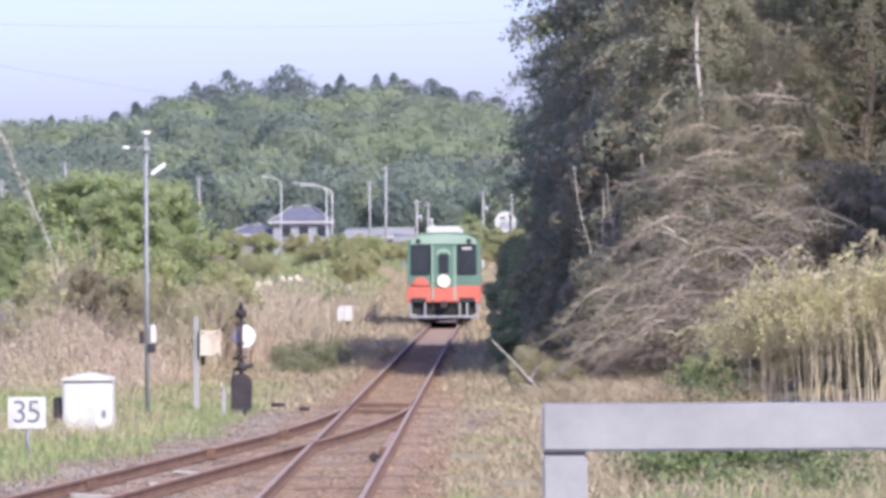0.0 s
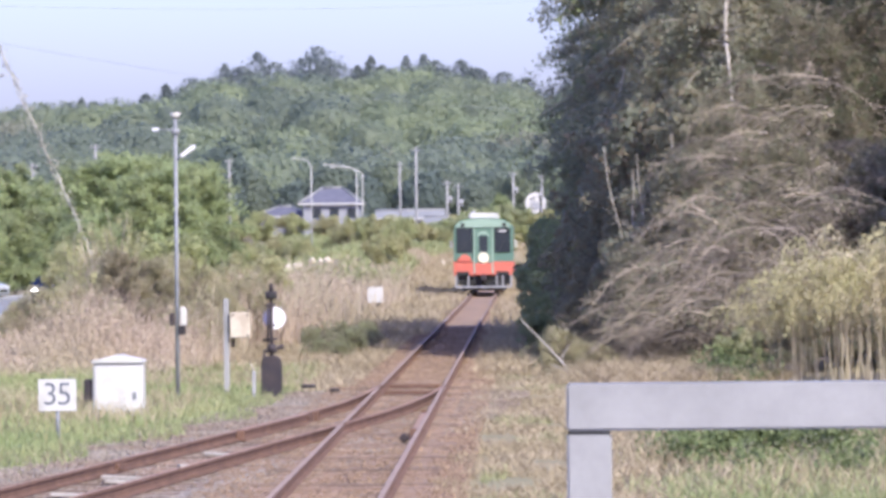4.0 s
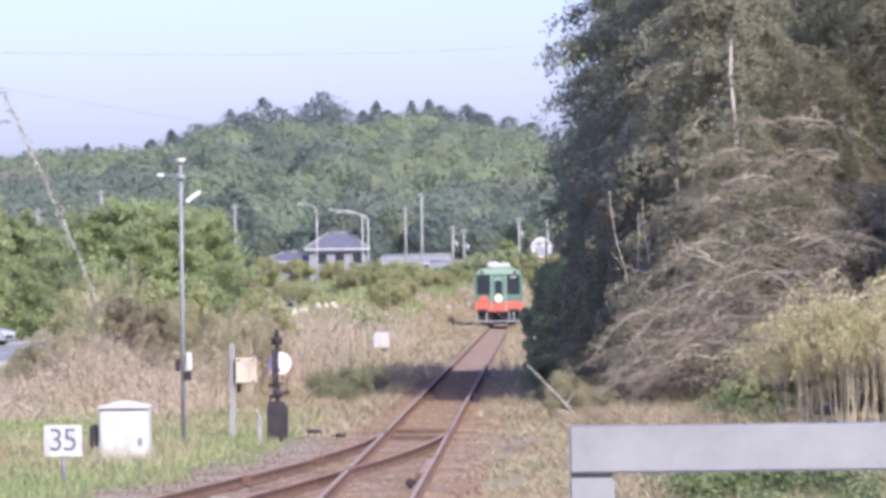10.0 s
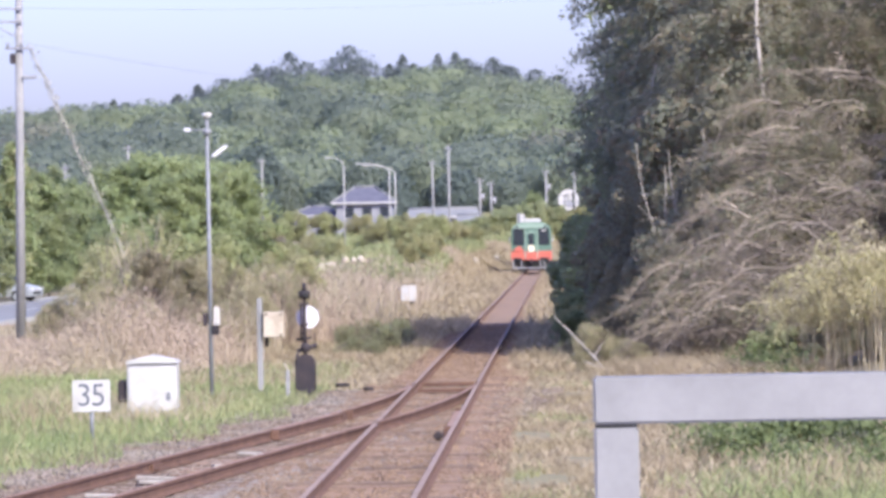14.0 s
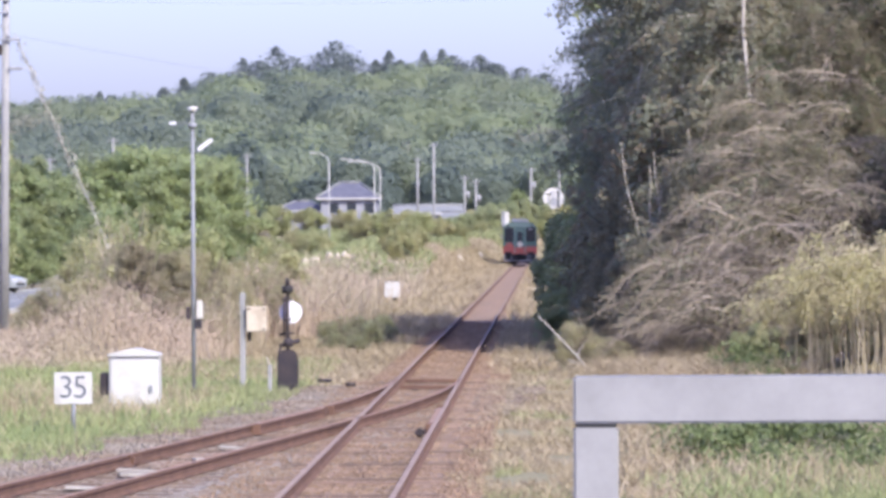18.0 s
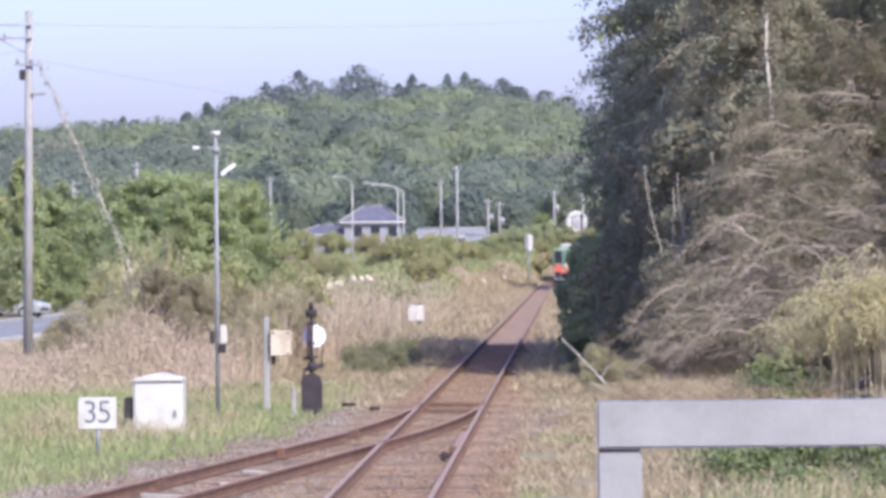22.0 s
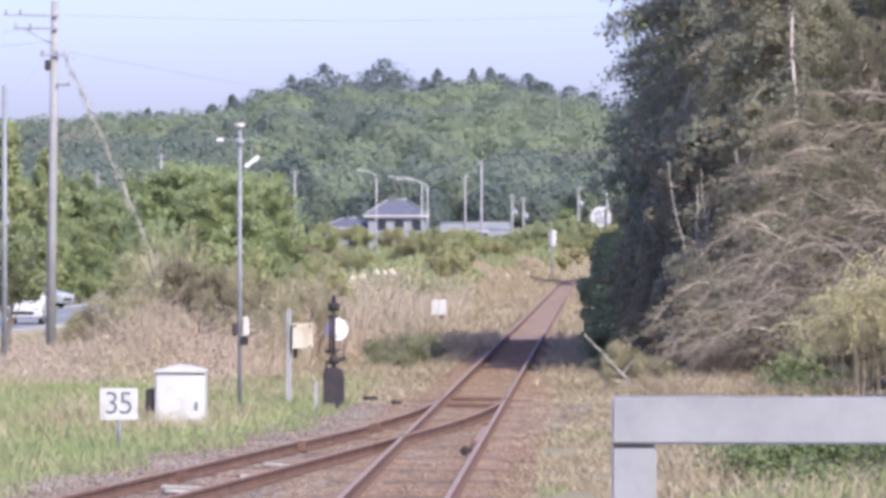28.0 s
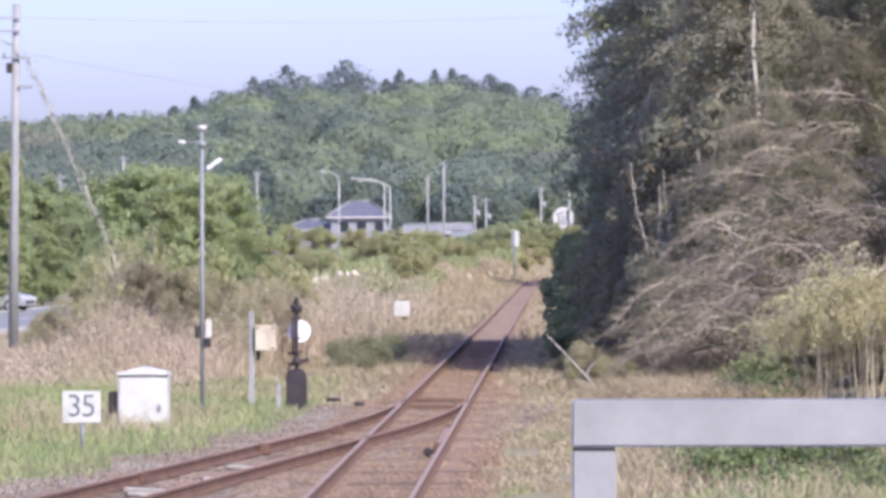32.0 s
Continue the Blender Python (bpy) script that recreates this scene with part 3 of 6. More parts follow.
sweep(bed, prof, np.stack([track_x(ys), ys, np.full(len(ys), -0.235)], 1), closed=False)
tagged(part("ballast_bed", bed.mesh("ballast_bed", ["ballast"], True)), "rust-stained old ballast under the main line", "track bed", kind="structure")
bed = Geo()
ys = np.arange(-20, 86, 1.0)
sweep(bed, [(1.4 * a, b) for a, b in prof], np.stack([branch_x(ys), ys, np.full(len(ys), -0.242)], 1), closed=False)
tagged(part("ballast_bed", bed.mesh("side_bed", ["gravel"], True)), "grey gravel bed under the side line", "track bed", kind="structure")

# ---- rails ----
HEAD = [(-0.032, 0.0), (-0.032, -0.03), (-0.010, -0.042), (-0.010, -0.11), (-0.055, -0.128), (-0.055, -0.14), (0.055, -0.14), (0.055, -0.128), (0.010, -0.11), (0.010, -0.042), (0.032, -0.03), (0.032, 0.0)]


def rail(name, offset, line, y0, y1, step, top, label, parent):
    ys = np.arange(y0, y1 + step, step)
    c = np.stack([line(ys), ys, np.zeros(len(ys))], 1)
    t = unit(np.gradient(c, axis=0))
    c = c + unit(np.cross(t, [0, 0, 1.0])) * offset
    g = Geo()
    sweep(g, HEAD, c, 0)
    sweep(g, [(-0.031, 0.003), (0.031, 0.003)], c, 1, closed=False)
    return part(name, g.mesh(name, ["rail", top]), parent, None, label)


main_line = tagged(thing("main_track", Matrix(), "single railway line with rusty rails on old ballast", "railway track", kind="structure"))
side_line = tagged(thing("side_track", Matrix(), "rusty side line joining the main line at points", "railway track", kind="structure"))
for s in (-0.5665, 0.5665):
    rail("rail", s, track_x, -20, 600, 4.0, "rail_top", "rusty rail with a worn bright top", main_line)
    rail("rail", s, branch_x, -20, TOE_Y - 2.0, 1.0, "rust_top", "dark rusty rail", side_line)
# check rails beside the crossing and the closure rail
rail("check_rail", 0.50, track_x, 66.0, 72.0, 1.0, "rust_top", "short rusty check rail", main_line)
rail("check_rail", -0.50, branch_x, 66.0, 72.0, 1.0, "rust_top", "short rusty check rail", side_line)

for line, off, name in ((track_x, 0.50, main_line), (branch_x, -0.50, side_line)):
    for y in (65.95, 72.95):
        part("rail_end", box("rail_end", -0.06, 0.06, -0.06, 0.06, -0.14, 0.006, "rail", 0.006), name, pose(float(line(y)) + off, y, 0), "rusty block at the check rail's end")

# ---- the railcar ----
def railcar():
    car = thing("railcar", Matrix(), "green and orange diesel railcar with a round cream headmark", "train")
    L, W = 18.0, 1.40
    outline = [(-W, 0.88), (W, 0.88), (W, 2.95), (W - 0.06, 3.22), (W - 0.3, 3.42), (0.75, 3.52), (0, 3.55), (-0.75, 3.52), (-W + 0.3, 3.42), (-W + 0.06, 3.22), (-W, 2.95)]
    part("body", prism("body", outline, 0.06, L, "green", 0.03), car)
    band = [(-W - 0.012, 0.86), (W + 0.012, 0.86), (W + 0.012, 1.50), (-W - 0.012, 1.50)]
    part("lower_band", prism("lower_band", band, 0.03, L + 0.03, "orange", 0.02), car, None, "orange-red lower band")
    # the end wall
    part("brow", prism("brow", [(-1.3, 3.10), (1.3, 3.10), (1.22, 3.30), (0.9, 3.44), (0, 3.50), (-0.9, 3.44), (-1.22, 3.30)], 0.0, 0.07, "pale_green", 0.015), car, None, "pale green brow over the windows")
    for x0, x1 in ((-1.27, -0.52), (0.52, 1.27)):
        w = part("windscreen", prism("windscreen", [(x0, 1.92), (x1, 1.92), (x1, 2.98), (x1 - 0.06 if x1 > 0 else x1, 3.12), (x0 if x1 > 0 else x0 + 0.06, 3.12), (x0, 2.98)], 0.01, 0.07, "pane", 0.03), car)
        part("wiper", cyl("wiper", ((x0 + x1) / 2 - 0.2, 0.0, 1.94), ((x0 + x1) / 2 + 0.1, 0.0, 2.5), 0.012, 0.008, "dark", 6), w)
    part("destination_sign", box("destination_sign", 0.68, 1.12, -0.005, 0.02, 2.86, 3.02, "pane", 0.01), car, None, "small dark destination sign with an unreadable pale bar")
    part("sign_bar", box("sign_bar", 0.72, 1.08, -0.012, -0.004, 2.90, 2.98, "white"), car)
    door = part("gangway_door", box("gangway_door", -0.40, 0.40, 0.0, 0.08, 0.95, 2.98, "green", 0.02), car, None, "green gangway door")
    part("door_pane", box("door_pane", -0.20, 0.20, -0.015, 0.02, 1.95, 2.72, "pane", 0.03), door)
    part("door_foot", box("door_foot", -0.40, 0.40, -0.012, 0.06, 0.88, 1.46, "orange", 0.015), door, None, "orange foot of the door")
    part("door_arch", prism("door_arch", [(-0.30, 2.70), (-0.22, 2.70), (-0.14, 2.80), (0.14, 2.80), (0.22, 2.70), (0.30, 2.70), (0.22, 2.86), (0.1, 2.92), (-0.1, 2.92), (-0.22, 2.86)], -0.02, 0.01, "pale_green"), door, None, "pale green arch over the door pane")
    part("lamp_hump", prism("lamp_hump", [(-1.2, 1.50), (-0.55, 1.50), (-0.62, 1.72), (-0.8, 1.84), (-1.0, 1.84), (-1.12, 1.72)], -0.03, 0.06, "orange", 0.02), car, None, "orange lamp housing above the band")
    # flat dark panels stand in for the shaded voids at the band's foot
    for x in (-0.98, 0.9):
        part("step_recess", box("step_recess", x - 0.3, x + 0.3, 0.0, 0.03, 0.86, 1.04, "dark", 0.01), car, None, "dark panel for the shaded void under the band")
    for x in (-0.43, 0.43):
        part("door_pillar", box("door_pillar", x - 0.04, x + 0.04, -0.02, 0.07, 0.95, 3.06, "pale_green", 0.012), car)
    lamp = part("headmark", cyl("headmark", (0, -0.06, 1.68), (0, 0.03, 1.68), 0.25, 0.26, "cream", 24), car, None, "round cream headmark")
    part("face", cyl("face", (0, -0.075, 1.68), (0, -0.055, 1.68), 0.24, 0.24, "lamp", 24), lamp)
    for x in (-0.98, 0.98):
        tl = part("marker_lamp", cyl("marker_lamp", (x, -0.02, 3.22), (x, 0.06, 3.22), 0.10, 0.11, "dark", 14), car)
        if x < 0:
            part("tail_lamp", box("tail_lamp", x - 0.26, x + 0.26, -0.01, 0.05, 1.50, 1.68, "orange", 0.03), car, None, "orange lamp housing")
    # under the floor
    part("skirt", prism("skirt", [(-1.25, 0.42), (1.25, 0.42), (1.32, 0.86), (-1.32, 0.86)], 0.25, L - 0.25, "dark", 0.02), car)
    # dark box added for the shadow and dark gear under the floor
    part("underframe", box("underframe", -1.05, 1.05, 0.7, L - 0.7, 0.14, 0.44, "dark", 0.02), car, None, "dark box for underfloor shadow and gear")
    part("guard_bar", box("guard_bar", -1.32, 1.32, 0.02, 0.10, 0.26, 0.36, "steel", 0.015), car, None, "grey guard bar")
    for x in (-1.28, -0.72, 0.62, 0.9, 1.28):
        part("guard_upright", box("guard_upright", x - 0.04, x + 0.04, 0.04, 0.10, 0.34, 0.88, "steel", 0.01), car)
    part("coupler", box("coupler", -0.14, 0.14, -0.32, 0.2, 0.62, 0.92, "black", 0.04), car)
    for x in (-0.45, 0.3, 0.5):
        part("air_hose", cyl("air_hose", (x, -0.02, 0.9), (x + 0.04, -0.06, 0.42), 0.025, 0.02, "dark", 8), car)
    for i, y in enumerate((2.2, 4.2, 13.8, 15.8)):
        ax = part("wheelset", cyl("wheelset", (-0.62, y, 0.43), (0.62, y, 0.43), 0.07, 0.07, "black", 10), car)
        for x in (-0.56, 0.56):
            part("wheel", cyl("wheel", (x - 0.05, y, 0.43), (x + 0.05, y, 0.43), 0.42, 0.43, "steel", 24), ax)
    for y in (3.2, 14.8):
        part("bogie_frame", box("bogie_frame", -1.0, 1.0, y - 1.5, y + 1.5, 0.38, 0.62, "black", 0.04), car)
    # roof and sides
    part("roof_unit", box("roof_unit", -0.68, 0.68, 0.6, 3.4, 3.50, 3.80, "white", 0.06), car, None, "white air-conditioning unit on the roof")
    part("roof_unit", box("roof_unit", -0.68, 0.68, 9.0, 12.0, 3.50, 3.80, "white", 0.06), car, None, "white air-conditioning unit on the roof")
    part("exhaust", cyl("exhaust", (-0.5, 4.6, 3.45), (-0.5, 4.6, 3.92), 0.10, 0.10, "steel", 12), car)
    for s in (-1, 1):
        x = s * (W + 0.006)
        for k in range(8):
            y = 2.8 + k * 1.65
            part("side_window", box("side_window", min(x, x - s * 0.03), max(x, x - s * 0.03), y, y + 1.25, 1.95, 2.80, "pane", 0.01), car)
        for y in (1.0, 16.0):
            part("side_door", box("side_door", min(x, x - s * 0.03), max(x, x - s * 0.03), y, y + 1.0, 1.0, 2.85, "pale_green", 0.01), car)
        m = part("mirror", box("mirror", s * 1.52 - 0.05, s * 1.52 + 0.05, 0.30, 0.36, 2.15, 2.5, "white", 0.015), car, None, "white mirror")
        part("mirror_arm", cyl("mirror_arm", (s * 1.38, 0.33, 2.5), (s * 1.56, 0.33, 2.45), 0.015, 0.015, "steel", 6), m)
    return car


train = railcar()


def train_pose(y):
    """Its rear end at y along the line, turned along the chord under its bogies."""
    a, b = float(track_x(y + 3.2)), float(track_x(y + 14.8))
    turn = -math.degrees(math.atan2(b - a, 11.6))
    return pose(a - (b - a) * 3.2 / 11.6, y, 0.0, 0, 0, turn)


TRAIN = [(0, 186.0), (2, 206.0), (4, 226.5), (6, 246.5), (8, 266.0), (9, 276.5), (10, 287.5), (11, 299.5), (12, 312.0), (13, 325.5), (14, 340.0), (15, 355.0), (16, 370.0), (17, 386.0), (18, 402.5), (19, 419.5), (20, 437.5), (21, 457.0), (22, 479.0), (23, 504.0), (25, 540.0), (28, 566.0), (32, 580.0)]


# ---- cars on the road ----
def road_car(name, label, paint, lit=False, tall=0.0, w=0.84):
    """A car that faces -y; wheels on z = 0."""
    car = thing(name, Matrix(), label, "car")
    h = 1.42 + tall
    side = [(0, 0.28), (4.2, 0.28), (4.25, 0.9), (4.1, 1.0 + tall * 0.4), (3.6, h - 0.02), (1.75, h), (1.0, 1.0), (0.12, 0.82), (-0.02, 0.6)]
    bm = bmesh.new()
    a = [bm.verts.new((-w, y, z)) for y, z in side]
    b = [bm.verts.new((w, y, z)) for y, z in side]
    for i, (y, z) in enumerate(side):
        if z > 1.1:
            a[i].co.x, b[i].co.x = -w + 0.16, w - 0.16
    bm.faces.new(a), bm.faces.new(b[::-1])
    for i in range(len(side)):
        j = (i + 1) % len(side)
        bm.faces.new((a[j], a[i], b[i], b[j]))
    bmesh.ops.recalc_face_normals(bm, faces=bm.faces[:])
    bmesh.ops.bevel(bm, geom=bm.edges[:], offset=0.06, segments=2, affect="EDGES")
    part("body", bm_mesh("body", bm, paint), car)
    part("windscreen", box("windscreen", -w + 0.2, w - 0.2, -0.012, 0.012, -0.36 - tall * 0.4, 0.30 + tall * 0.4, "pane", 0.01), car, pose(0, 1.36, (1.0 + h) / 2 + 0.005, -math.degrees(math.atan2(0.75, h - 1.0)), 0, 0))
    for s in (-1, 1):
        part("headlamp", box("headlamp", s * (w - 0.2) - 0.16, s * (w - 0.2) + 0.16, -0.04, 0.1, 0.66, 0.78, "car_lamp" if lit else "disc", 0.03), car)
        part("side_window", box("side_window", s * (w - 0.07) - 0.01, s * (w - 0.07) + 0.01, 1.5, 3.5, 1.0, h - 0.14, "pane"), car)
        part("door_mirror", box("door_mirror", s * (w + 0.1) - 0.08, s * (w + 0.1) + 0.08, 1.35, 1.45, 0.98, 1.12, paint, 0.03), car)
        for y in (0.85, 3.35):
            t = part("wheel", cyl("wheel", (s * (w - 0.2), y, 0.31), (s * (w + 0.01), y, 0.31), 0.31, 0.31, "dark", 20), car)
            part("rim", cyl("rim", (s * (w - 0.02), y, 0.31), (s * (w + 0.02), y, 0.31), 0.19, 0.19, "silver", 14), t)
    part("grille", box("grille", -0.5, 0.5, -0.035, 0.05, 0.42, 0.56, "dark", 0.02), car)
    part("number_plate", box("number_plate", -0.17, 0.17, -0.05, 0.02, 0.58, 0.70, "white", 0.005), car)
    return car


ROAD_X, ROAD_Z = -23.5, -0.52
navy_car = road_car("car", "dark blue car driving along the road with headlamps lit", "navy", True)
black_car = road_car("car", "black car on the road with a bright headlamp", "dark", True, 0.1)
white_car = road_car("car", "white compact car driving along the road", "white", False, 0.1)
white_van = road_car("van", "white tall van driving ahead of a car", "white", False, 0.45)


def motions():
    walk(train, [(t, train_pose(y)) for t, y in TRAIN])
    lane = ROAD_X + 1.4
    for car, rows in (
        (navy_car, [(0, 298.0), (5.5, 222.0), (5.8, 218.0), (6.6, 207.5), (10, 167.0), (20, 38.0), (32, -110.0)]),
        (black_car, [(0, 388.0), (7.0, 270.0), (8.0, 248.0), (8.5, 231.0), (9.0, 218.5), (9.5, 206.0), (12, 160.0), (20, 30.0), (32, -140.0)]),
        (white_car, [(0, 592.0), (20, 350.0), (25, 272.0), (26, 249.0), (27.5, 215.5), (28, 204.0), (28.3, 198.7), (32, 136.0)]),
        (white_van, [(0, 573.0), (20, 327.0), (25, 251.0), (26, 228.0), (27.5, 194.0), (28, 185.0), (32, 114.0)]),
    ):
        walk(car, [(t, pose(lane, y, ROAD_Z + 0.02)) for t, y in rows])


# ---- platform end and its rail ----
tagged(part("platform", box("platform", 1.55, 9.0, -40.0, 8.6, -0.2, 1.05, "concrete", 0.02)), "grey concrete station platform", "platform", kind="structure")
fence = thing("platform_fence", pose(2.132, 8.0, 1.047), "grey painted steel barrier at the platform end", "fence")
part("top_rail", box("top_rail", 0, 2.6, 0, 0.075, 1.234, 1.312, "fence", 0.004), fence)
for x in (0.0, 1.25, 2.525):
    p = part("post", box("post", x, x + 0.075, 0, 0.075, 0.0, 1.228, "fence", 0.004), fence)
    part("joint", box("joint", x + 0.003, x + 0.072, 0.003, 0.072, 1.2281, 1.2339, "dark"), p, None, "dark joint under the rail")

# ---- lineside equipment ----
sign = thing("speed_sign", pose(-4.59, 68.0, -0.2), "white square speed limit sign reading 35 on a short post", "sign")
part("post", cyl("post", (0, 0.03, -0.1), (0, 0.03, 0.66), 0.03, 0.03, "galv", 10), sign)
plate = part("plate", box("plate", -0.27, 0.27, -0.012, 0.012, 0.42, 0.87, "white", 0.006), sign)
txt = bpy.data.curves.new("number", "FONT")
txt.body, txt.size, txt.align_x, txt.align_y, txt.extrude = "35", 0.455, "CENTER", "CENTER", 0.002
txt.offset = -0.004
txt.space_character = 0.88
txt.materials.append(M["ink"])
part("number", txt, plate, pose(0, -0.018, 0.645, 90, 0, 0), "dark blue-grey numerals")

cab = thing("relay_cabinet", pose(-4.5, 77.0, -0.2), "white steel relay cabinet with a pitched lid on the grass", "cabinet")
part("body", box("body", -0.40, 0.40, 0, 0.55, 0.06, 0.86, "white", 0.015), cab)
part("door", box("door", -0.37, 0.37, -0.02, 0.0, 0.10, 0.83, "white", 0.008), cab)
part("lid", prism("lid", [(-0.42, 0.86), (0.42, 0.86), (0.42, 0.90), (0.04, 0.99), (-0.04, 0.99), (-0.42, 0.90)], -0.06, 0.61, "white", 0.01), cab, None, "white pitched lid")
part("plinth", box("plinth", -0.42, 0.42, -0.02, 0.57, -0.2, 0.06, "concrete", 0.01), cab)
part("latch", box("latch", 0.24, 0.30, -0.05, -0.02, 0.28, 0.40, "galv", 0.008), cab, None, "small grey latch")
part("side_box", box("side_box", -0.56, -0.41, 0.1, 0.45, 0.25, 0.60, "black", 0.02), cab, None, "dark box on its side")

lp = thing("lamp_post", pose(-4.05, 84.0, -0.25), "slim grey lamp post with a tube light and a meter box", "lamp post")
part("pole", cyl("pole", (0, 0, -0.2), (0, 0, 5.0), 0.038, 0.033, "galv", 12), lp)
part("cap", cyl("cap", (0, 0, 4.72), (0, 0, 4.80), 0.075, 0.075, "galv", 12), lp)
part("cap", cyl("cap", (0, 0, 5.0), (0, 0, 5.09), 0.06, 0.10, "white", 12), lp)
arm = part("light_arm", cyl("light_arm", (0, 0, 4.25), (0.12, -0.05, 4.35), 0.02, 0.02, "galv", 8), lp)
part("tube_light", box("tube_light", -0.16, 0.16, -0.05, 0.05, -0.035, 0.035, "disc", 0.02), arm, pose(0.22, -0.05, 4.42, 0, -36, 0), "white tube light")
arm = part("light_arm", cyl("light_arm", (0, 0, 4.80), (-0.30, -0.05, 4.80), 0.012, 0.012, "galv", 8), lp)
part("small_light", box("small_light", -0.40, -0.28, -0.1, 0.0, 4.77, 4.83, "disc", 0.015), arm)
mb = part("meter_box", box("meter_box", 0.055, 0.165, -0.10, 0.05, 1.38, 1.71, "cream_white", 0.02), lp, None, "white meter box")
part("switch_box", box("switch_box", 0.03, 0.15, -0.08, 0.05, 1.22, 1.38, "black", 0.01), lp)
part("switch_box", box("switch_box", -0.13, -0.05, -0.08, 0.05, 1.38, 1.6, "black", 0.01), lp)

tp = thing("telephone_post", pose(-3.38, 87.0, -0.22), "pale concrete post with a cream metal box", "post")
part("post", box("post", -0.05, 0.05, -0.05, 0.05, -0.2, 1.78, "pole", 0.01), tp)
cb = part("box", box("box", 0.07, 0.44, -0.14, 0.06, 1.07, 1.53, "cream", 0.012), tp, None, "weathered cream metal box")
for x, z in ((0.12, 1.48), (0.39, 1.48), (0.39, 1.11)):
    part("bolt", cyl("bolt", (x, -0.155, z), (x, -0.135, z), 0.02, 0.02, "black", 8), cb)
part("conduit", cyl("conduit", (0.12, 0, 1.08), (0.12, 0, 0.9), 0.035, 0.035, "black", 8), tp)
part("bracket", box("bracket", 0.05, 0.08, -0.1, 0.05, 1.1, 1.5, "black"), tp)

st = thing("point_lever", pose(-2.46, 85.0, -0.22), "black cast-iron point lever with a white target disc", "railway signal")
out = [(-0.18, 0), (0.18, 0), (0.18, 0.64), (0.14, 0.74), (0.07, 0.79), (-0.07, 0.79), (-0.14, 0.74), (-0.18, 0.64)]
part("casing", prism("casing", out, -0.16, 0.16, "black", 0.02), st)
part("shaft", cyl("shaft", (0, 0, 0.75), (0, 0, 1.85), 0.035, 0.03, "black", 10), st)
part("disc", cyl("disc", (0.05, 0.05, 1.45), (0.05, 0.08, 1.45), 0.20, 0.20, "disc", 28, False), st, None, "white round target disc")
part("disc_half", prism("disc_half", [(-0.02, 1.26), (0.02, 1.26), (0.02, 1.64), (-0.02, 1.64), (-0.10, 1.58), (-0.14, 1.45), (-0.10, 1.32)], 0.036, 0.046, "purple"), st, None, "pale violet piece over the disc's left side")
hd = part("lamp_head", cyl("lamp_head", (0, 0, 1.78), (0, 0, 1.92), 0.10, 0.11, "black", 10), st, None, "black lamp head")
part("chimney", cyl("chimney", (0, 0, 1.92), (0, 0, 2.06), 0.05, 0.03, "black", 8), hd)
part("lens", cyl("lens", (0.03, -0.13, 1.85), (0.03, -0.09, 1.85), 0.05, 0.05, "dark", 10), hd)
part("spindle_guide", cyl("spindle_guide", (-0.06, -0.04, 1.02), (-0.06, -0.04, 1.72), 0.022, 0.018, "black", 8), st)
for z, w in ((1.06, 0.15), (1.30, 0.08), (1.66, 0.10)):
    part("bracket", cyl("bracket", (-w, -0.03, z), (w * 0.8, -0.01, z + 0.03), 0.025, 0.02, "black", 6), st)
wl = part("lever", cyl("lever", (-0.14, -0.05, 0.86), (0.2, 0.05, 0.95), 0.03, 0.045, "black", 8), st)
part("collar", cyl("collar", (0, 0, 0.84), (0, 0, 1.0), 0.10, 0.07, "black", 10), st)
part("stay", cyl("stay", (-0.12, -0.05, 0.85), (-0.17, -0.05, 0.6), 0.025, 0.025, "black", 6), st)
mk = thing("marker_post", pose(-2.72, 84.0, -0.22), "short white marker post beside the point lever", "post")
part("post", box("post", -0.035, 0.035, -0.035, 0.035, -0.1, 0.55, "pole", 0.01), mk)
part("top", cyl("top", (0, 0, 0.55), (-0.06, 0, 0.68), 0.02, 0.015, "cream", 6), mk)

bd = thing("trackside_board", pose(-3.82, 186.0, -0.1), "plain white square board on a short post", "sign")
part("plate", box("plate", -0.29, 0.29, -0.015, 0.015, 0.26, 0.86, "white", 0.01), bd)
part("post", cyl("post", (0, 0.04, -0.1), (0, 0.04, 0.6), 0.035, 0.035, "galv", 8), bd)
part("foot", box("foot", -0.1, 0.26, -0.02, 0.02, 0.14, 0.22, "dark"), bd)

# a rail brace and the point rods
rb = tagged(part("rail_brace", box("rail_brace", -0.06, 0.06, -0.12, 0.12, -0.09, 0.03, "black", 0.03), None, pose(0.38, 65.0, -0.05)), "dark iron block beside the rail", "rail fitting")
for i, (x, y, w) in enumerate(((-2.0, 89.0, 0.26), (-1.42, 86.6, 0.18))):
    tagged(part("point_rod", cyl("point_rod", (-w / 2, 0, 0), (w / 2, 0.02, 0), 0.035, 0.035, "black", 8), None, pose(x, y, -0.10)), "dark iron point rod lying by the line", "rod", "point rods")
for y, w in ((84.6, 0.9), (88.2, 0.95)):
    tagged(part("stretcher_bar", box("stretcher_bar", -w / 2, w / 2, -0.05, 0.05, -0.12, -0.06, "rail", 0.01), None, pose(-0.02, y, 0)), "dark stretcher bar between the point blades", "rail fitting", "stretcher bars")
# flat black slab stands in for the dark pit at the points
tagged(part("point_timber", box("point_timber", -0.46, 0.46, -0.45, 0.45, -0.17, -0.128, "black", 0.01), None, pose(-0.02, 85.9, 0)), "dark slab for the pit between the rails at the points", "sleeper")
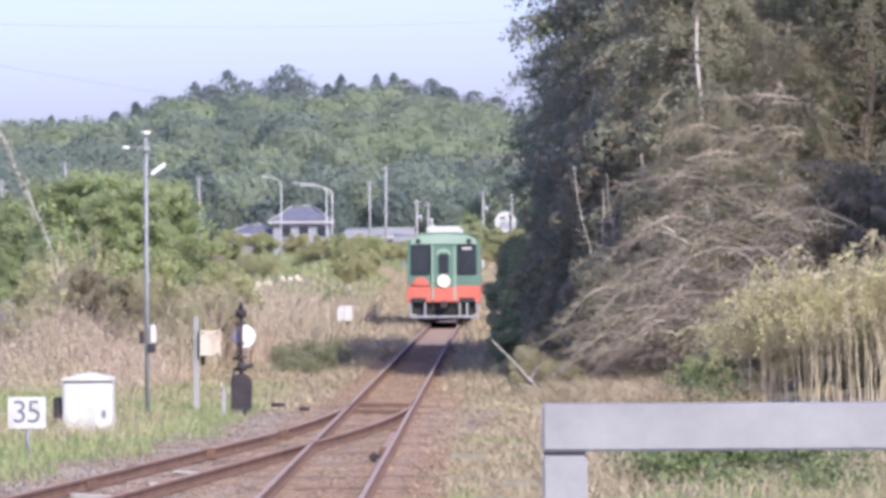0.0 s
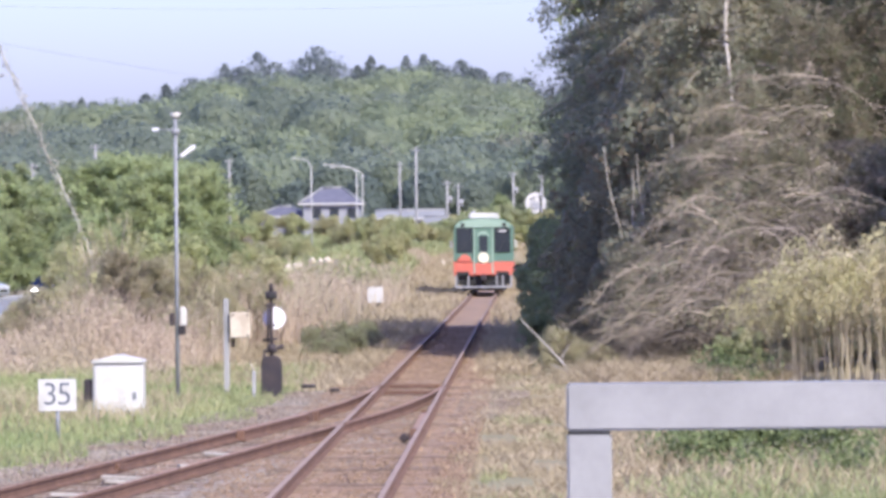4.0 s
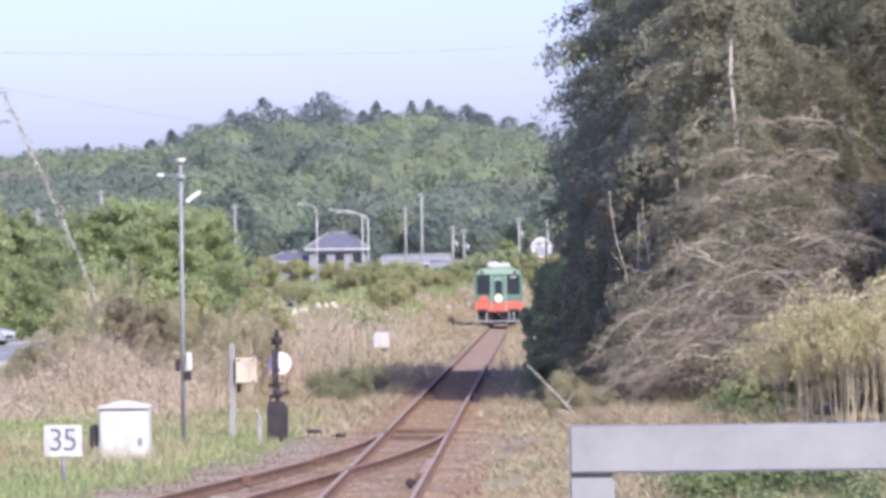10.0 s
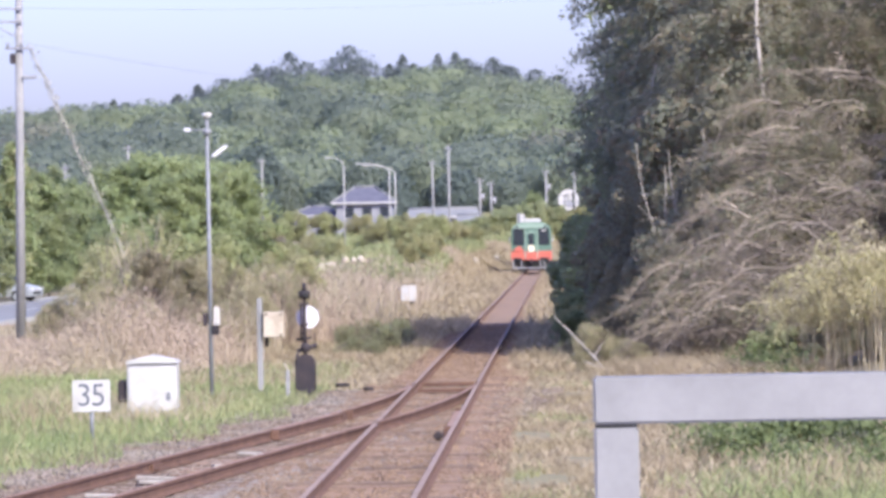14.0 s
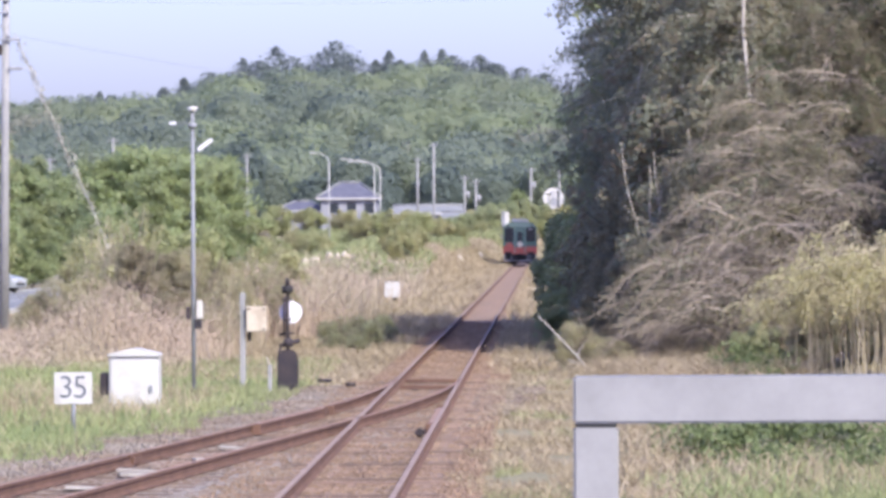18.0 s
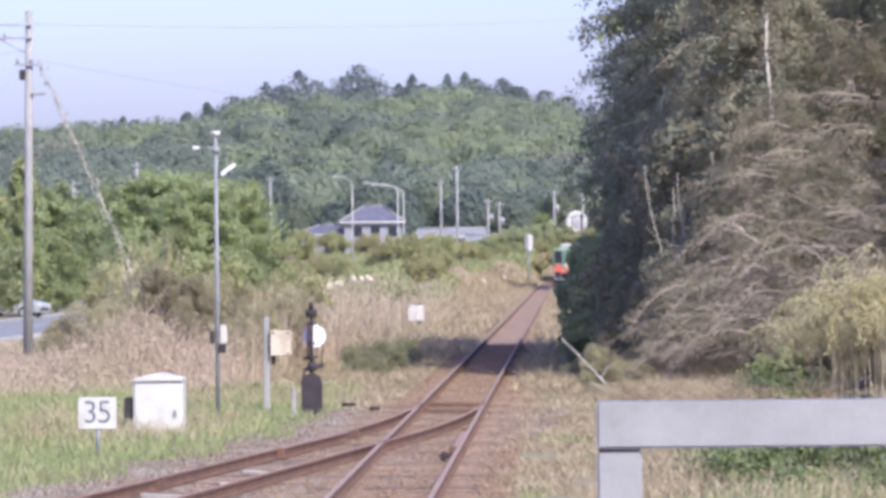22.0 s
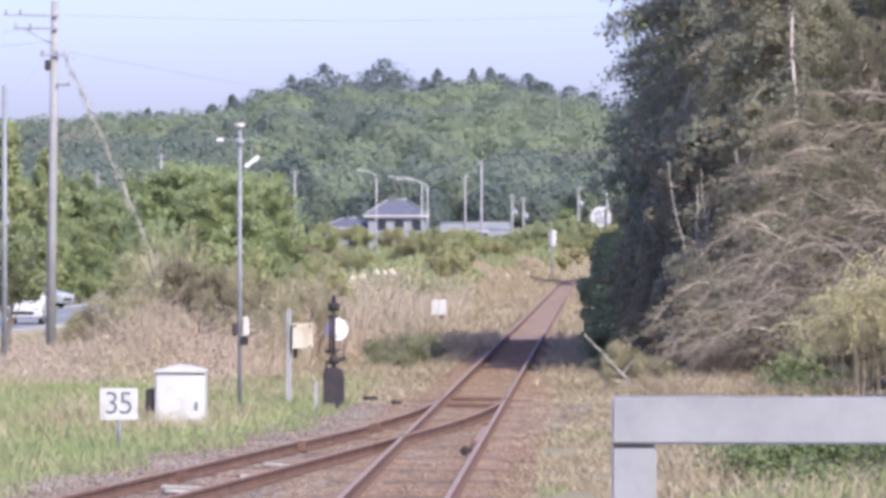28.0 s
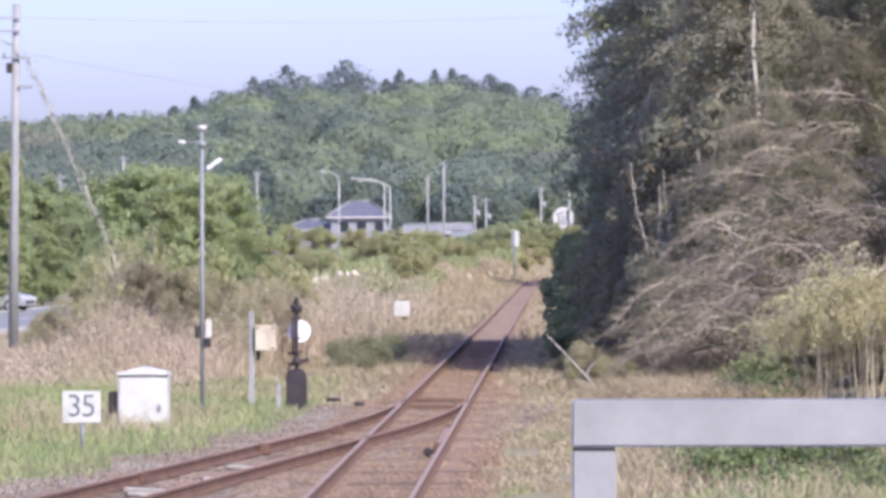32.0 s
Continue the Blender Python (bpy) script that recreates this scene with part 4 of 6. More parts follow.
for y in (72.6, 57.5, 84.0):
    c = float(branch_x(y)) - 0.5665
    tagged(part("fishplate", box("fishplate", -0.05, 0.05, -0.28, 0.28, -0.12, -0.035, "rail", 0.01), None, pose(c, y, 0, 0, 0, -5.6)), "rusty rail joint plate", "rail fitting", "rail joints")

# ---- poles, wires ----
def utility_pole(at, h, r, label, arms=1, kit=True):
    p = thing("utility_pole", at, label, "utility pole", "poles along the road")
    part("pole", cyl("pole", (0, 0, -0.5), (0, 0, h), r, r * 0.72, "pole", 14), p)
    for k in range(arms):
        z = h - 0.35 - 0.75 * k
        a = part("crossarm", box("crossarm", -0.5, 0.5, -0.20, -0.12, z - 0.04, z + 0.04, "steel", 0.005), p)
        for x in (-0.42, 0.42):
            part("insulator", cyl("insulator", (x, -0.16, z + 0.04), (x, -0.16, z + 0.20), 0.045, 0.03, "white", 8), a)
    if kit:
        part("transformer", cyl("transformer", (0.36, 0, h - 2.6), (0.36, 0, h - 1.8), 0.22, 0.22, "steel", 14), p)
    return p


up = thing("utility_pole", pose(-13.9, 142.0, -0.6, 0, 0.7, 0), "tall grey concrete utility pole with side arms and wires", "utility pole", "poles along the road")
part("pole", cyl("pole", (0, 0, -0.5), (0, 0, 10.6), 0.155, 0.105, "pole", 16), up)
for z, x0, x1 in ((10.17, -1.5, 0.1), (9.78, -1.2, 0.1), (9.0, -0.4, 0.45)):
    a = part("side_arm", box("side_arm", x0, x1, -0.2, -0.13, z - 0.035, z + 0.035, "steel", 0.005), up)
    for x in (x0 + 0.08, x0 + 0.5):
        part("insulator", cyl("insulator", (x, -0.165, z + 0.03), (x, -0.165, z + 0.18), 0.045, 0.03, "steel", 8), a)
part("switch_gear", box("switch_gear", -0.26, -0.1, -0.22, 0.1, 8.55, 8.85, "black", 0.02), up)
part("brace", cyl("brace", (-0.9, -0.16, 9.78), (-0.08, -0.12, 9.35), 0.02, 0.02, "steel", 6), up)
part("switch_gear", box("switch_gear", 0.1, 0.5, -0.18, -0.05, 8.1, 8.2, "steel", 0.02), up)
sp = thing("light_pole", pose(-11.35, 110.0, -0.6), "thin pale grey steel pole beside the road", "pole")
part("pole", cyl("pole", (0, 0, -0.4), (0, 0, 7.0), 0.075, 0.05, "galv", 12), sp)
part("bracket", box("bracket", 0.04, 0.12, -0.06, 0.0, 3.8, 3.95, "steel", 0.01), sp)
part("bracket", box("bracket", 0.04, 0.10, -0.06, 0.0, 1.6, 1.7, "steel", 0.01), sp)

def wire(label, a, b, sag, r, name="cable"):
    t = np.linspace(0, 1, 25)[:, None]
    p = np.array(a) * (1 - t) + np.array(b) * t
    p[:, 2] -= sag * 4 * t[:, 0] * (1 - t[:, 0])
    g = Geo()
    tube(g, p, r, r, 4)
    return tagged(part(name, g.mesh(name, ["steel"])), label, "cable", "overhead wires")


for a, b, s in (((-13.9, 142, 9.6), (30, 330, 22.5), 1.5), ((-13.9, 142, 8.6), (25, 420, 16.5), 2.5), ((-13.9, 142, 9.2), (-60, 150, 9.0), 0.7), ((-13.9, 142, 8.8), (-60, 155, 8.4), 0.7), ((-11.3, 110, 6.2), (-13.9, 142, 8.9), 0.3)):
    wire("thin dark overhead wire", a, b, s, 0.0045)
# the guy wire, overgrown with dead creeper
rng = np.random.default_rng(5)
g = Geo()
t = np.linspace(0, 1, 30)[:, None]
gp = np.array([-13.45, 142, 8.4]) * (1 - t) + np.array([-10.0, 140.5, 0.75]) * t
for k in range(3):
    tube(g, gp + rng.normal(size=(30, 3)) * 0.035, 0.010, 0.017, 4)
c = np.repeat(gp, 12, 0) + rng.normal(size=(360, 3)) * np.array([0.09, 0.09, 0.12])
leaves(g, c, 0.15, 0.22, rng, 1.5)
tagged(part("guy_wire", g.mesh("guy_wire", ["grey_vine"])), "slanting guy wire overgrown with dry creeper", "cable")

# the far side of the cutting: poles, lamps, houses
for x, y, h, arms, kit in ((-10.1, 530, 13.2, 1, False), (-13.2, 580, 11.3, 1, False), (-7.2, 560, 9.9, 1, True), (-5.9, 560, 9.5, 1, True), (0.4, 590, 10.2, 1, True), (3.9, 590, 9.6, 1, False), (-46.2, 470, 10.9, 2, False), (-42.7, 500, 12.9, 1, False), (-32.5, 560, 10.2, 1, False)):
    z = float(land(x, y))
    utility_pole(pose(x, y, z), h, 0.17, "concrete utility pole by the houses", arms, kit)
for x, y, top, reach in ((-22.3, 545, 11.8, -1.6), (-17.0, 540, 11.0, -3.2), (-16.0, 530, 10.6, -3.0)):
    z = float(land(x, y))
    l = thing("street_lamp", pose(x, y, z), "pale grey street lamp with an arm over the road", "street lamp", "street lamps")
    part("pole", cyl("pole", (0, 0, -0.4), (0, 0, top - z - 0.9), 0.09, 0.07, "concrete", 10), l)
    g = Geo()
    u = np.linspace(0, 1, 9)
    tube(g, np.stack([reach * u ** 1.5, 0 * u, top - z - 0.9 + 0.9 * (1 - (1 - u) ** 2)], 1), 0.07, 0.06, 6)
    part("arm", g.mesh("arm", ["concrete"]), l)
    part("lantern", box("lantern", reach - 0.55, reach + 0.1, -0.14, 0.14, top - z - 0.06, top - z + 0.08, "white", 0.03), l)
rs = thing("road_sign", pose(-18.6, 545, float(land(-18.6, 545))), "blue and white road signs on a post", "sign")
part("post", cyl("post", (0, 0, -0.3), (0, 0, 4.0), 0.05, 0.05, "galv", 8), rs)
part("plate", prism("plate", [(-1.3, 2.2), (0.3, 2.2), (0.1, 3.0), (-0.5, 3.6), (-1.0, 3.0)], -0.10, -0.06, "blue_sign"), rs, None, "blue plate")
part("plate", cyl("plate", (0.9, -0.1, 3.5), (0.9, -0.06, 3.5), 0.75, 0.75, "white", 16), rs, None, "round white plate")


def house(name, at, w, d, eave, rise, label, roof, wall="plaster", hip=True):
    h = thing(name, at, label, "house", "houses beyond the cutting")
    part("wall", box("wall", -w / 2, w / 2, 0, d, -1.5, eave, wall), h)
    bm = bmesh.new()
    o = 0.6
    base = [bm.verts.new(c) for c in ((-w / 2 - o, -o, eave), (w / 2 + o, -o, eave), (w / 2 + o, d + o, eave), (-w / 2 - o, d + o, eave))]
    k = min(w, d) * 0.35 if hip else 0
    tops = [bm.verts.new((-w / 2 + k if hip else -w / 2 - o, d / 2, eave + rise)), bm.verts.new((w / 2 - k if hip else w / 2 + o, d / 2, eave + rise))]
    for f in ((base[0], base[1], tops[1], tops[0]), (base[1], base[2], tops[1]), (base[2], base[3], tops[0], tops[1]), (base[3], base[0], tops[0]), tuple(base[::-1])):
        bm.faces.new(f)
    part("roof", bm_mesh("roof", bm, roof), h)
    part("eave", box("eave", -w / 2 - o, w / 2 + o, -o - 0.03, -o + 0.05, eave - 0.16, eave + 0.04, "white"), h, None, "pale eave board")
    if hip:
        for s in (-1, 1):
            part("ridge_cap", cyl("ridge_cap", (s * (w / 2 + o), -o, eave + 0.05), (s * (w / 2 - k), d / 2, eave + rise + 0.05), 0.16, 0.16, "roof_pale", 6), h, None, "pale ridge tiles")
    part("ridge_cap", cyl("ridge_cap", (tops_x(-1, w, k, o, hip), d / 2, eave + rise + 0.05), (tops_x(1, w, k, o, hip), d / 2, eave + rise + 0.05), 0.16, 0.16, "roof_pale", 6), h)
    for i in range(int(w // 2.2)):
        x = -w / 2 + 1.0 + i * 2.2
        win = part("window", box("window", x, x + 1.3, -0.05, 0.02, max(0.4, eave - 1.9), eave - 0.5, "plaster"), h)
        part("pane", box("pane", x + 0.08, x + 1.22, -0.07, -0.04, max(0.48, eave - 1.82), eave - 0.58, "pane"), win)
    return h


def tops_x(s, w, k, o, hip):
    return s * (w / 2 - k) if hip else s * (w / 2 + o)


house("house", pose(-22.3, 600, 4.2), 7.0, 6.5, 2.9, 1.95, "single-storey house with a slate-grey hipped roof", "roof_tile")
house("house", pose(-28.5, 606, 4.0), 6.0, 6.0, 1.6, 1.2, "low outbuilding with a grey roof", "roof_tile")
house("house", pose(-12.3, 590, 3.8), 7.4, 6.0, 1.3, 1.0, "low house with a pale grey roof beyond the cutting", "roof_pale", hip=False)
house("house", pose(-8.0, 575, 3.4), 3.4, 4.0, 1.0, 0.8, "small shed with a pale roof", "roof_pale", hip=False)

tk = thing("water_tank", pose(3.15, 600, float(land(3.15, 600))), "white round storage tank on a steel stand", "tank")
part("vessel", cyl("vessel", (0, -1.2, 5.9), (0, 2.2, 5.9), 1.3, 1.3, "white", 24), tk)
part("hatch", cyl("hatch", (0.1, -1.3, 5.5), (0.1, -1.19, 5.5), 0.5, 0.5, "steel", 14), tk)
part("pipe", cyl("pipe", (0.6, -1.3, 4.0), (0.6, -1.3, 6.9), 0.10, 0.10, "dark", 8), tk)
for x, z in ((-0.55, 5.6), (-0.1, 6.3), (1.25, 5.4)):
    part("grille", box("grille", x - 0.07, x + 0.07, -1.32, -1.18, z - 0.5, z + 0.5, "steel", 0.01), tk, None, "dark slot in the tank's end")
for x in (-1.0, 1.0):
    part("leg", cyl("leg", (x, 0, -1.0), (x, 0, 5.2), 0.12, 0.12, "galv", 8), tk)

sg = thing("line_signal", pose(-1.75, 460.0, float(land(-1.75, 460)) + 0.05), "white signal head on a slim post beside the line", "railway signal")
part("post", cyl("post", (0, 0, -0.2), (0, 0, 3.9), 0.09, 0.08, "galv", 10), sg)
part("head", box("head", -0.30, 0.02, -0.15, 0.15, 3.3, 4.85, "galv", 0.03), sg)
part("plate", box("plate", 0.0, 0.42, -0.18, -0.12, 3.3, 4.8, "white", 0.02), sg, None, "white board")
part("bracket", box("bracket", -0.15, 0.15, -0.1, 0.1, 2.9, 3.2, "galv", 0.02), sg)

# ---- road ----
g = Geo()
ys = np.arange(-60, 720, 20.0)
sweep(g, [(-3.4, 0), (3.4, 0)], np.stack([np.full(len(ys), ROAD_X), ys, np.full(len(ys), ROAD_Z + 0.02)], 1), closed=False)
tagged(part("road", g.mesh("road", ["asphalt"])), "grey asphalt country road", "road", kind="structure")
for x in (-3.55, 3.55):
    g = Geo()
    sweep(g, [(-0.08, -0.1), (-0.08, 0.14), (0.08, 0.14), (0.08, -0.1)], np.stack([np.full(len(ys), ROAD_X + x), ys, np.full(len(ys), ROAD_Z)], 1))
    tagged(part("kerb", g.mesh("kerb", ["concrete"])), "concrete kerb along the road", "kerb", kind="structure")
parked = road_car("car", "silver car parked beside the road", "silver", False, 0.15)
parked.matrix_basis = pose(-26.5, 262, ROAD_Z + 0.02, 0, 0, 70)
for y in range(120, 420, 12):
    if y % 24:
        tagged(part("road_line", box("road_line", -0.07, 0.07, 0, 6, 0, 0.004, "white"), None, pose(ROAD_X, y, ROAD_Z + 0.024)), "white broken centre line", "road marking", "centre line")


# ---- plants ----
def blobs_in(rng, n, rx, ry, z0, z1, rmin, rmax):
    d = unit(rng.normal(size=(n, 3))) * rng.uniform(0.25, 1, (n, 1)) ** 0.5
    c = d * np.array([rx, ry, (z1 - z0) / 2]) + np.array([0, 0, (z0 + z1) / 2])
    return c, rng.uniform(rmin, rmax, n)


def blob_points(rng, c, r, n, inner=0.45):
    w = r ** 2 / np.sum(r ** 2)
    k = rng.choice(len(r), n, p=w)
    out = unit(rng.normal(size=(n, 3)))
    return c[k] + out * (r[k] * rng.uniform(inner, 1.05, n) ** 0.6)[:, None], out


def tree(name, label, seed, h, rx, base, leaf, n, size, bark="bark", aspect=0.6, droop=0.3, category="tree", second=None, share=0.25, soft=0.5):
    """A tapered trunk with limbs, and a crown of leaf clumps with gaps."""
    rng = np.random.default_rng(seed)
    ob = thing(name, Matrix(), label, category)
    c, r = blobs_in(rng, 26, rx, rx, base, h, rx * 0.24, rx * 0.46)
    d = unit(rng.normal(size=(44, 3)))
    c = np.concatenate([c, d * rng.uniform(0.92, 1.12, (44, 1)) * np.array([rx, rx, (h - base) / 2]) + np.array([0, 0, (h + base) / 2])])
    r = np.concatenate([r, rng.uniform(0.08, 0.17, 44) * rx])
    g = Geo()
    z = np.linspace(-0.4, h * 0.85, 9)
    bend = np.cumsum(rng.normal(size=(9, 2)) * h * 0.012, 0)
    tr = np.column_stack([bend - bend[0], z])
    tube(g, tr, h * 0.018 + 0.03, 0.03, 8)
    for k in range(14):
        s = tr[rng.integers(2, 7)]
        e = c[k]
        m = (s + e) / 2 + np.array([0, 0, 0.08 * h * rng.uniform(0, 1)])
        tube(g, [s, (s + m) / 2, m, (m + e) / 2, e], h * 0.006 + 0.01, 0.008, 5)
    part("trunk", g.mesh("trunk", [bark], True), ob)
    g = Geo()
    q, o = blob_points(rng, c, r, n)
    leaves(g, q, size, aspect, rng, droop, out=o, jitter=soft)
    mats = [leaf]
    if second:
        q, o = blob_points(rng, c, r * 1.02, int(n * share))
        leaves(g, q, size, aspect, rng, droop, 1, out=o, jitter=soft)
        mats.append(second)
    part("crown", g.mesh("crown", mats), ob)
    return ob


def spray_tree(name, label, seed, h, rx, base, leaf, size, limbs=100, twigs=20, per=26, bark="bark", aspect=0.5, droop=0.35, lift=0.3, point=0.5, tuft=0.09, category="tree", second=None, share=0.3, soft=0.8, long=0.22, foot_reach=0.62):
    """A tapered trunk, limbs that reach out and sag, twigs along them, and small leaves along the twigs."""
    rng = np.random.default_rng(seed)
    ob = thing(name, Matrix(), label, category)
    g = Geo()
    z = np.linspace(-0.4, h * 0.97, 10)
    bend = np.cumsum(rng.normal(size=(10, 2)) * h * 0.008, 0)
    tr = np.column_stack([bend - bend[0], z])
    tube(g, tr, h * 0.016 + 0.03, 0.02, 8)
    u = (np.arange(limbs) + rng.uniform(0, 1, limbs)) / limbs
    zz = base + (h - base) * u * 0.97
    foot = np.column_stack([np.interp(zz, z, tr[:, 0]), np.interp(zz, z, tr[:, 1]), zz])
    reach = rx * (1 - u * 0.96) ** point * (foot_reach + (1 - foot_reach) * np.minimum(1, u * 2.4)) * rng.uniform(0.55, 1.15, limbs)
    ang = np.arange(limbs) * 2.399 + rng.normal(size=limbs) * 0.5
    d = np.column_stack([np.cos(ang), np.sin(ang), 0 * ang])
    up = np.array([0, 0, 1.0])
    lf, dr = lift * rng.uniform(0.3, 1.7, limbs), droop * rng.uniform(0.5, 1.5, limbs)
    w = np.linspace(0, 1, 6)
    for k in range(limbs):
        p = foot[k] + reach[k] * (d[k] * w[:, None] + up * (lf[k] * w - dr[k] * w ** 2.2)[:, None])
        tube(g, p + rng.normal(size=(6, 3)) * 0.02, 0.012 + 0.008 * reach[k], 0.005, 4)
    part("trunk", g.mesh("trunk", [bark], True), ob)
    k = np.repeat(np.arange(limbs), twigs)
    n = len(k)
    a = rng.uniform(0.28, 1.02, n)
    s = foot[k] + reach[k][:, None] * (d[k] * a[:, None] + up * (lf[k] * a - dr[k] * a ** 2.2)[:, None])
    t = unit(d[k] * 0.6 + rng.normal(size=(n, 3)) * np.array([0.7, 0.7, 0.3]) - up * droop * 0.5)
    length = rx * long * rng.uniform(0.4, 1.3, (n, 1))
    g = Geo()
    for m, share_m in ((0, 1.0 - (share if second else 0.0)), (1, share if second else 0.0)):
        i = np.repeat(np.flatnonzero(rng.uniform(0, 1, n) < share_m), per)
        if not len(i):
            continue
        b = rng.uniform(0, 1, (len(i), 1))
        q = s[i] + t[i] * length[i] * b - up * droop * length[i] * b ** 2 + rng.normal(size=(len(i), 3)) * tuft
        leaves(g, q, size, aspect, rng, droop, m, out=unit(d[k[i]] * 0.6 + up * 0.55 + 0.25 * t[i]), jitter=soft)
    part("crown", g.mesh("crown", [leaf, second] if second else [leaf]), ob)
    return ob


def shrub(name, label, seed, r, h, leaf, n, size, aspect=0.4, droop=0.0, stem="vine", twigs=60, category="shrub", second=None, thin=1.0, inner=0.45, jitter=1.0):
    """A bush: thin stems fanning from the foot, and clumps of small leaves."""
    rng = np.random.default_rng(seed)
    ob = thing(name, Matrix(), label, category)
    g = Geo()
    for k in range(twigs):
        a, s = rng.uniform(0, 6.28), rng.uniform(0.3, 1.0)
        e = np.array([math.cos(a) * r * s, math.sin(a) * r * s, h * rng.uniform(0.6, 1.08) * (1.15 - 0.5 * s)])
        m = e * np.array([0.35, 0.35, 0.6]) + rng.normal(size=3) * 0.07 * r
        tube(g, [np.zeros(3) - [0, 0, 0.15], m * 0.5, m, (m + e) / 2 + rng.normal(size=3) * 0.05, e], 0.014 * thin, 0.004 * thin, 3)
    part("branchwork", g.mesh("branchwork", [stem]), ob)
    c, rr = blobs_in(rng, 18, r * 0.8, r * 0.8, 0.1 * h, h * 0.95, r * 0.2, r * 0.4)
    d = unit(rng.normal(size=(30, 3)) + np.array([0, 0, 0.4]))
    c = np.concatenate([c, d * rng.uniform(0.80, 1.02, (30, 1)) * np.array([r, r, h / 2]) + np.array([0, 0, h * 0.5])])
    rr = np.concatenate([rr, rng.uniform(0.07, 0.17, 30) * r])
    low = c[:, 2] < 0.1
    c[low, 2] = 0.1
    g = Geo()
    q, o = blob_points(rng, c, rr, n, inner)
    leaves(g, q, size, aspect, rng, droop, out=o, jitter=jitter)
    if second:
        q, o = blob_points(rng, c, rr * 1.05, n // 2, inner)
        leaves(g, q, size, aspect, rng, droop, 1, out=o, jitter=jitter)
    part("foliage", g.mesh("foliage", [leaf, second] if second else [leaf]), ob)
    return ob


def place(ob, x, y, s=1.0, rz=0.0, dz=0.0, sz=None):
    m = pose(x, y, float(land(x, y)) + dz, 0, 0, rz) @ Matrix.Diagonal((s, s, sz or s, 1))
    return m


def plant(kind, spots, group=""):
    """The first spot takes the thing itself, the rest copies."""
    for i, (x, y, s, rz) in enumerate(spots):
        m = place(kind, x, y, s, rz)
        ob = kind if i == 0 else copy_thing(kind, m)
        ob.matrix_basis = m
        if group:
            tagged(ob, group=group)


# the wooded bank
ever = [
    spray_tree("evergreen_tree", "tall dark evergreen tree with feathery sprays on the wooded bank", 11, 11.0, 3.5, 0.8, "leaf_dark", 0.11, 140, 26, 27, droop=0.4, second="leaf_mid", share=0.2, bark="pale_bark", point=0.28, foot_reach=0.42),
    spray_tree("evergreen_tree", "tall dark evergreen tree tangled with dry creeper on the bank", 12, 11.0, 3.5, 0.6, "leaf_dark", 0.10, 140, 26, 27, droop=0.55, second="creeper", share=0.3, bark="pale_bark", point=0.28, foot_reach=0.45),
]
# the last one is added to shade the hollow above the bamboo
plant(ever[0], [(5.9, 125, 1.15, 140), (6.0, 140, 1.0, 200), (12.5, 135, 1.25, 140), (16.0, 391, 1.3, 30), (9.5, 117, 1.2, 60), (10.9, 107.5, 0.85, 250), (12.7, 95.0, 0.85, 80)], "trees on the bank")
plant(ever[1], [(6.7, 111, 1.05, 60), (7.6, 134, 1.2, 300), (13.5, 118, 1.2, 20), (16.5, 150, 1.3, 0), (6.3, 118, 1.0, 150), (6.3, 131, 1.05, 240), (6.6, 106.5, 0.8, 10)], "trees on the bank")
# unseen behind the bank; added tall so their shade crosses the line
for x, y, rz in ((9.2, 388, 30), (9.3, 397, 120), (9.4, 406, 200), (9.6, 415, 300), (9.8, 424, 60)):
    m = pose(x, y, float(land(x, y)), 0, 0, rz) @ Matrix.Diagonal((1.15, 1.15, 1.28, 1))
    copy_thing(ever[int(y) % 2], m)
brownt = spray_tree("creeper_clad_tree", "tree hung with brown dry creeper on the bank", 31, 8.5, 3.0, 0.5, "creeper", 0.075, 110, 24, 26, "bark", 0.3, 0.8, 0.45, second="dull_green", share=0.3, tuft=0.07, long=0.26, point=0.3)
plant(brownt, [(9.9, 105, 1.0, 0), (12.5, 106, 1.1, 130), (13.0, 103, 1.0, 70), (8.6, 104.8, 0.75, 250), (7.4, 99.4, 0.5, 30), (6.3, 104.8, 0.58, 200), (6.5, 101.4, 0.66, 110)], "trees on the bank")
spring = spray_tree("broadleaf_tree", "light green broadleaf tree", 41, 8.0, 3.3, 0.8, "leaf_light", 0.15, 90, 20, 22, aspect=0.7, droop=0.3, lift=0.5, second="leaf_mid", share=0.22, tuft=0.14, point=0.28)
plant(spring, [(14.5, 236, 1.05, 0), (15.0, 215, 1.2, 50), (-13.2, 200, 0.72, 100), (-15.8, 215, 0.85, 20), (-14.0, 232, 0.8, 190), (-15.9, 206, 0.8, 80), (-16.5, 250, 0.9, 300), (-20.0, 260, 0.85, 10), (-32.0, 262, 0.9, 60), (-36.0, 300, 1.1, 30), (-20.5, 290, 1.0, 210), (-31.5, 230, 0.8, 160), (-41, 250, 1.1, 0), (-19.0, 240, 0.8, 60), (-14.8, 186, 0.5, 140)], "spring green trees")
midt = spray_tree("broadleaf_tree", "mid green broadleaf tree by the road", 43, 7.0, 2.8, 0.6, "leaf_mid", 0.16, 80, 18, 20, aspect=0.7, droop=0.25, lift=0.45, second="leaf_light", share=0.4, tuft=0.14, point=0.4)
plant(midt, [(-30.2, 296, 1.05, 15), (-28.8, 276, 0.75, 60), (-33.5, 330, 1.1, 80), (-28.2, 284, 0.65, 130), (-31.5, 312, 1.1, 250), (-31.0, 280, 1.0, 0), (-34, 240, 0.9, 40), (-29.8, 320, 1.0, 100), (-22.0, 310, 0.9, 210), (-0.8, 545, 0.6, 20), (-2.9, 548, 0.55, 30), (7.0, 585, 0.5, 200), (-38, 225, 1.0, 70)], "mid green trees")
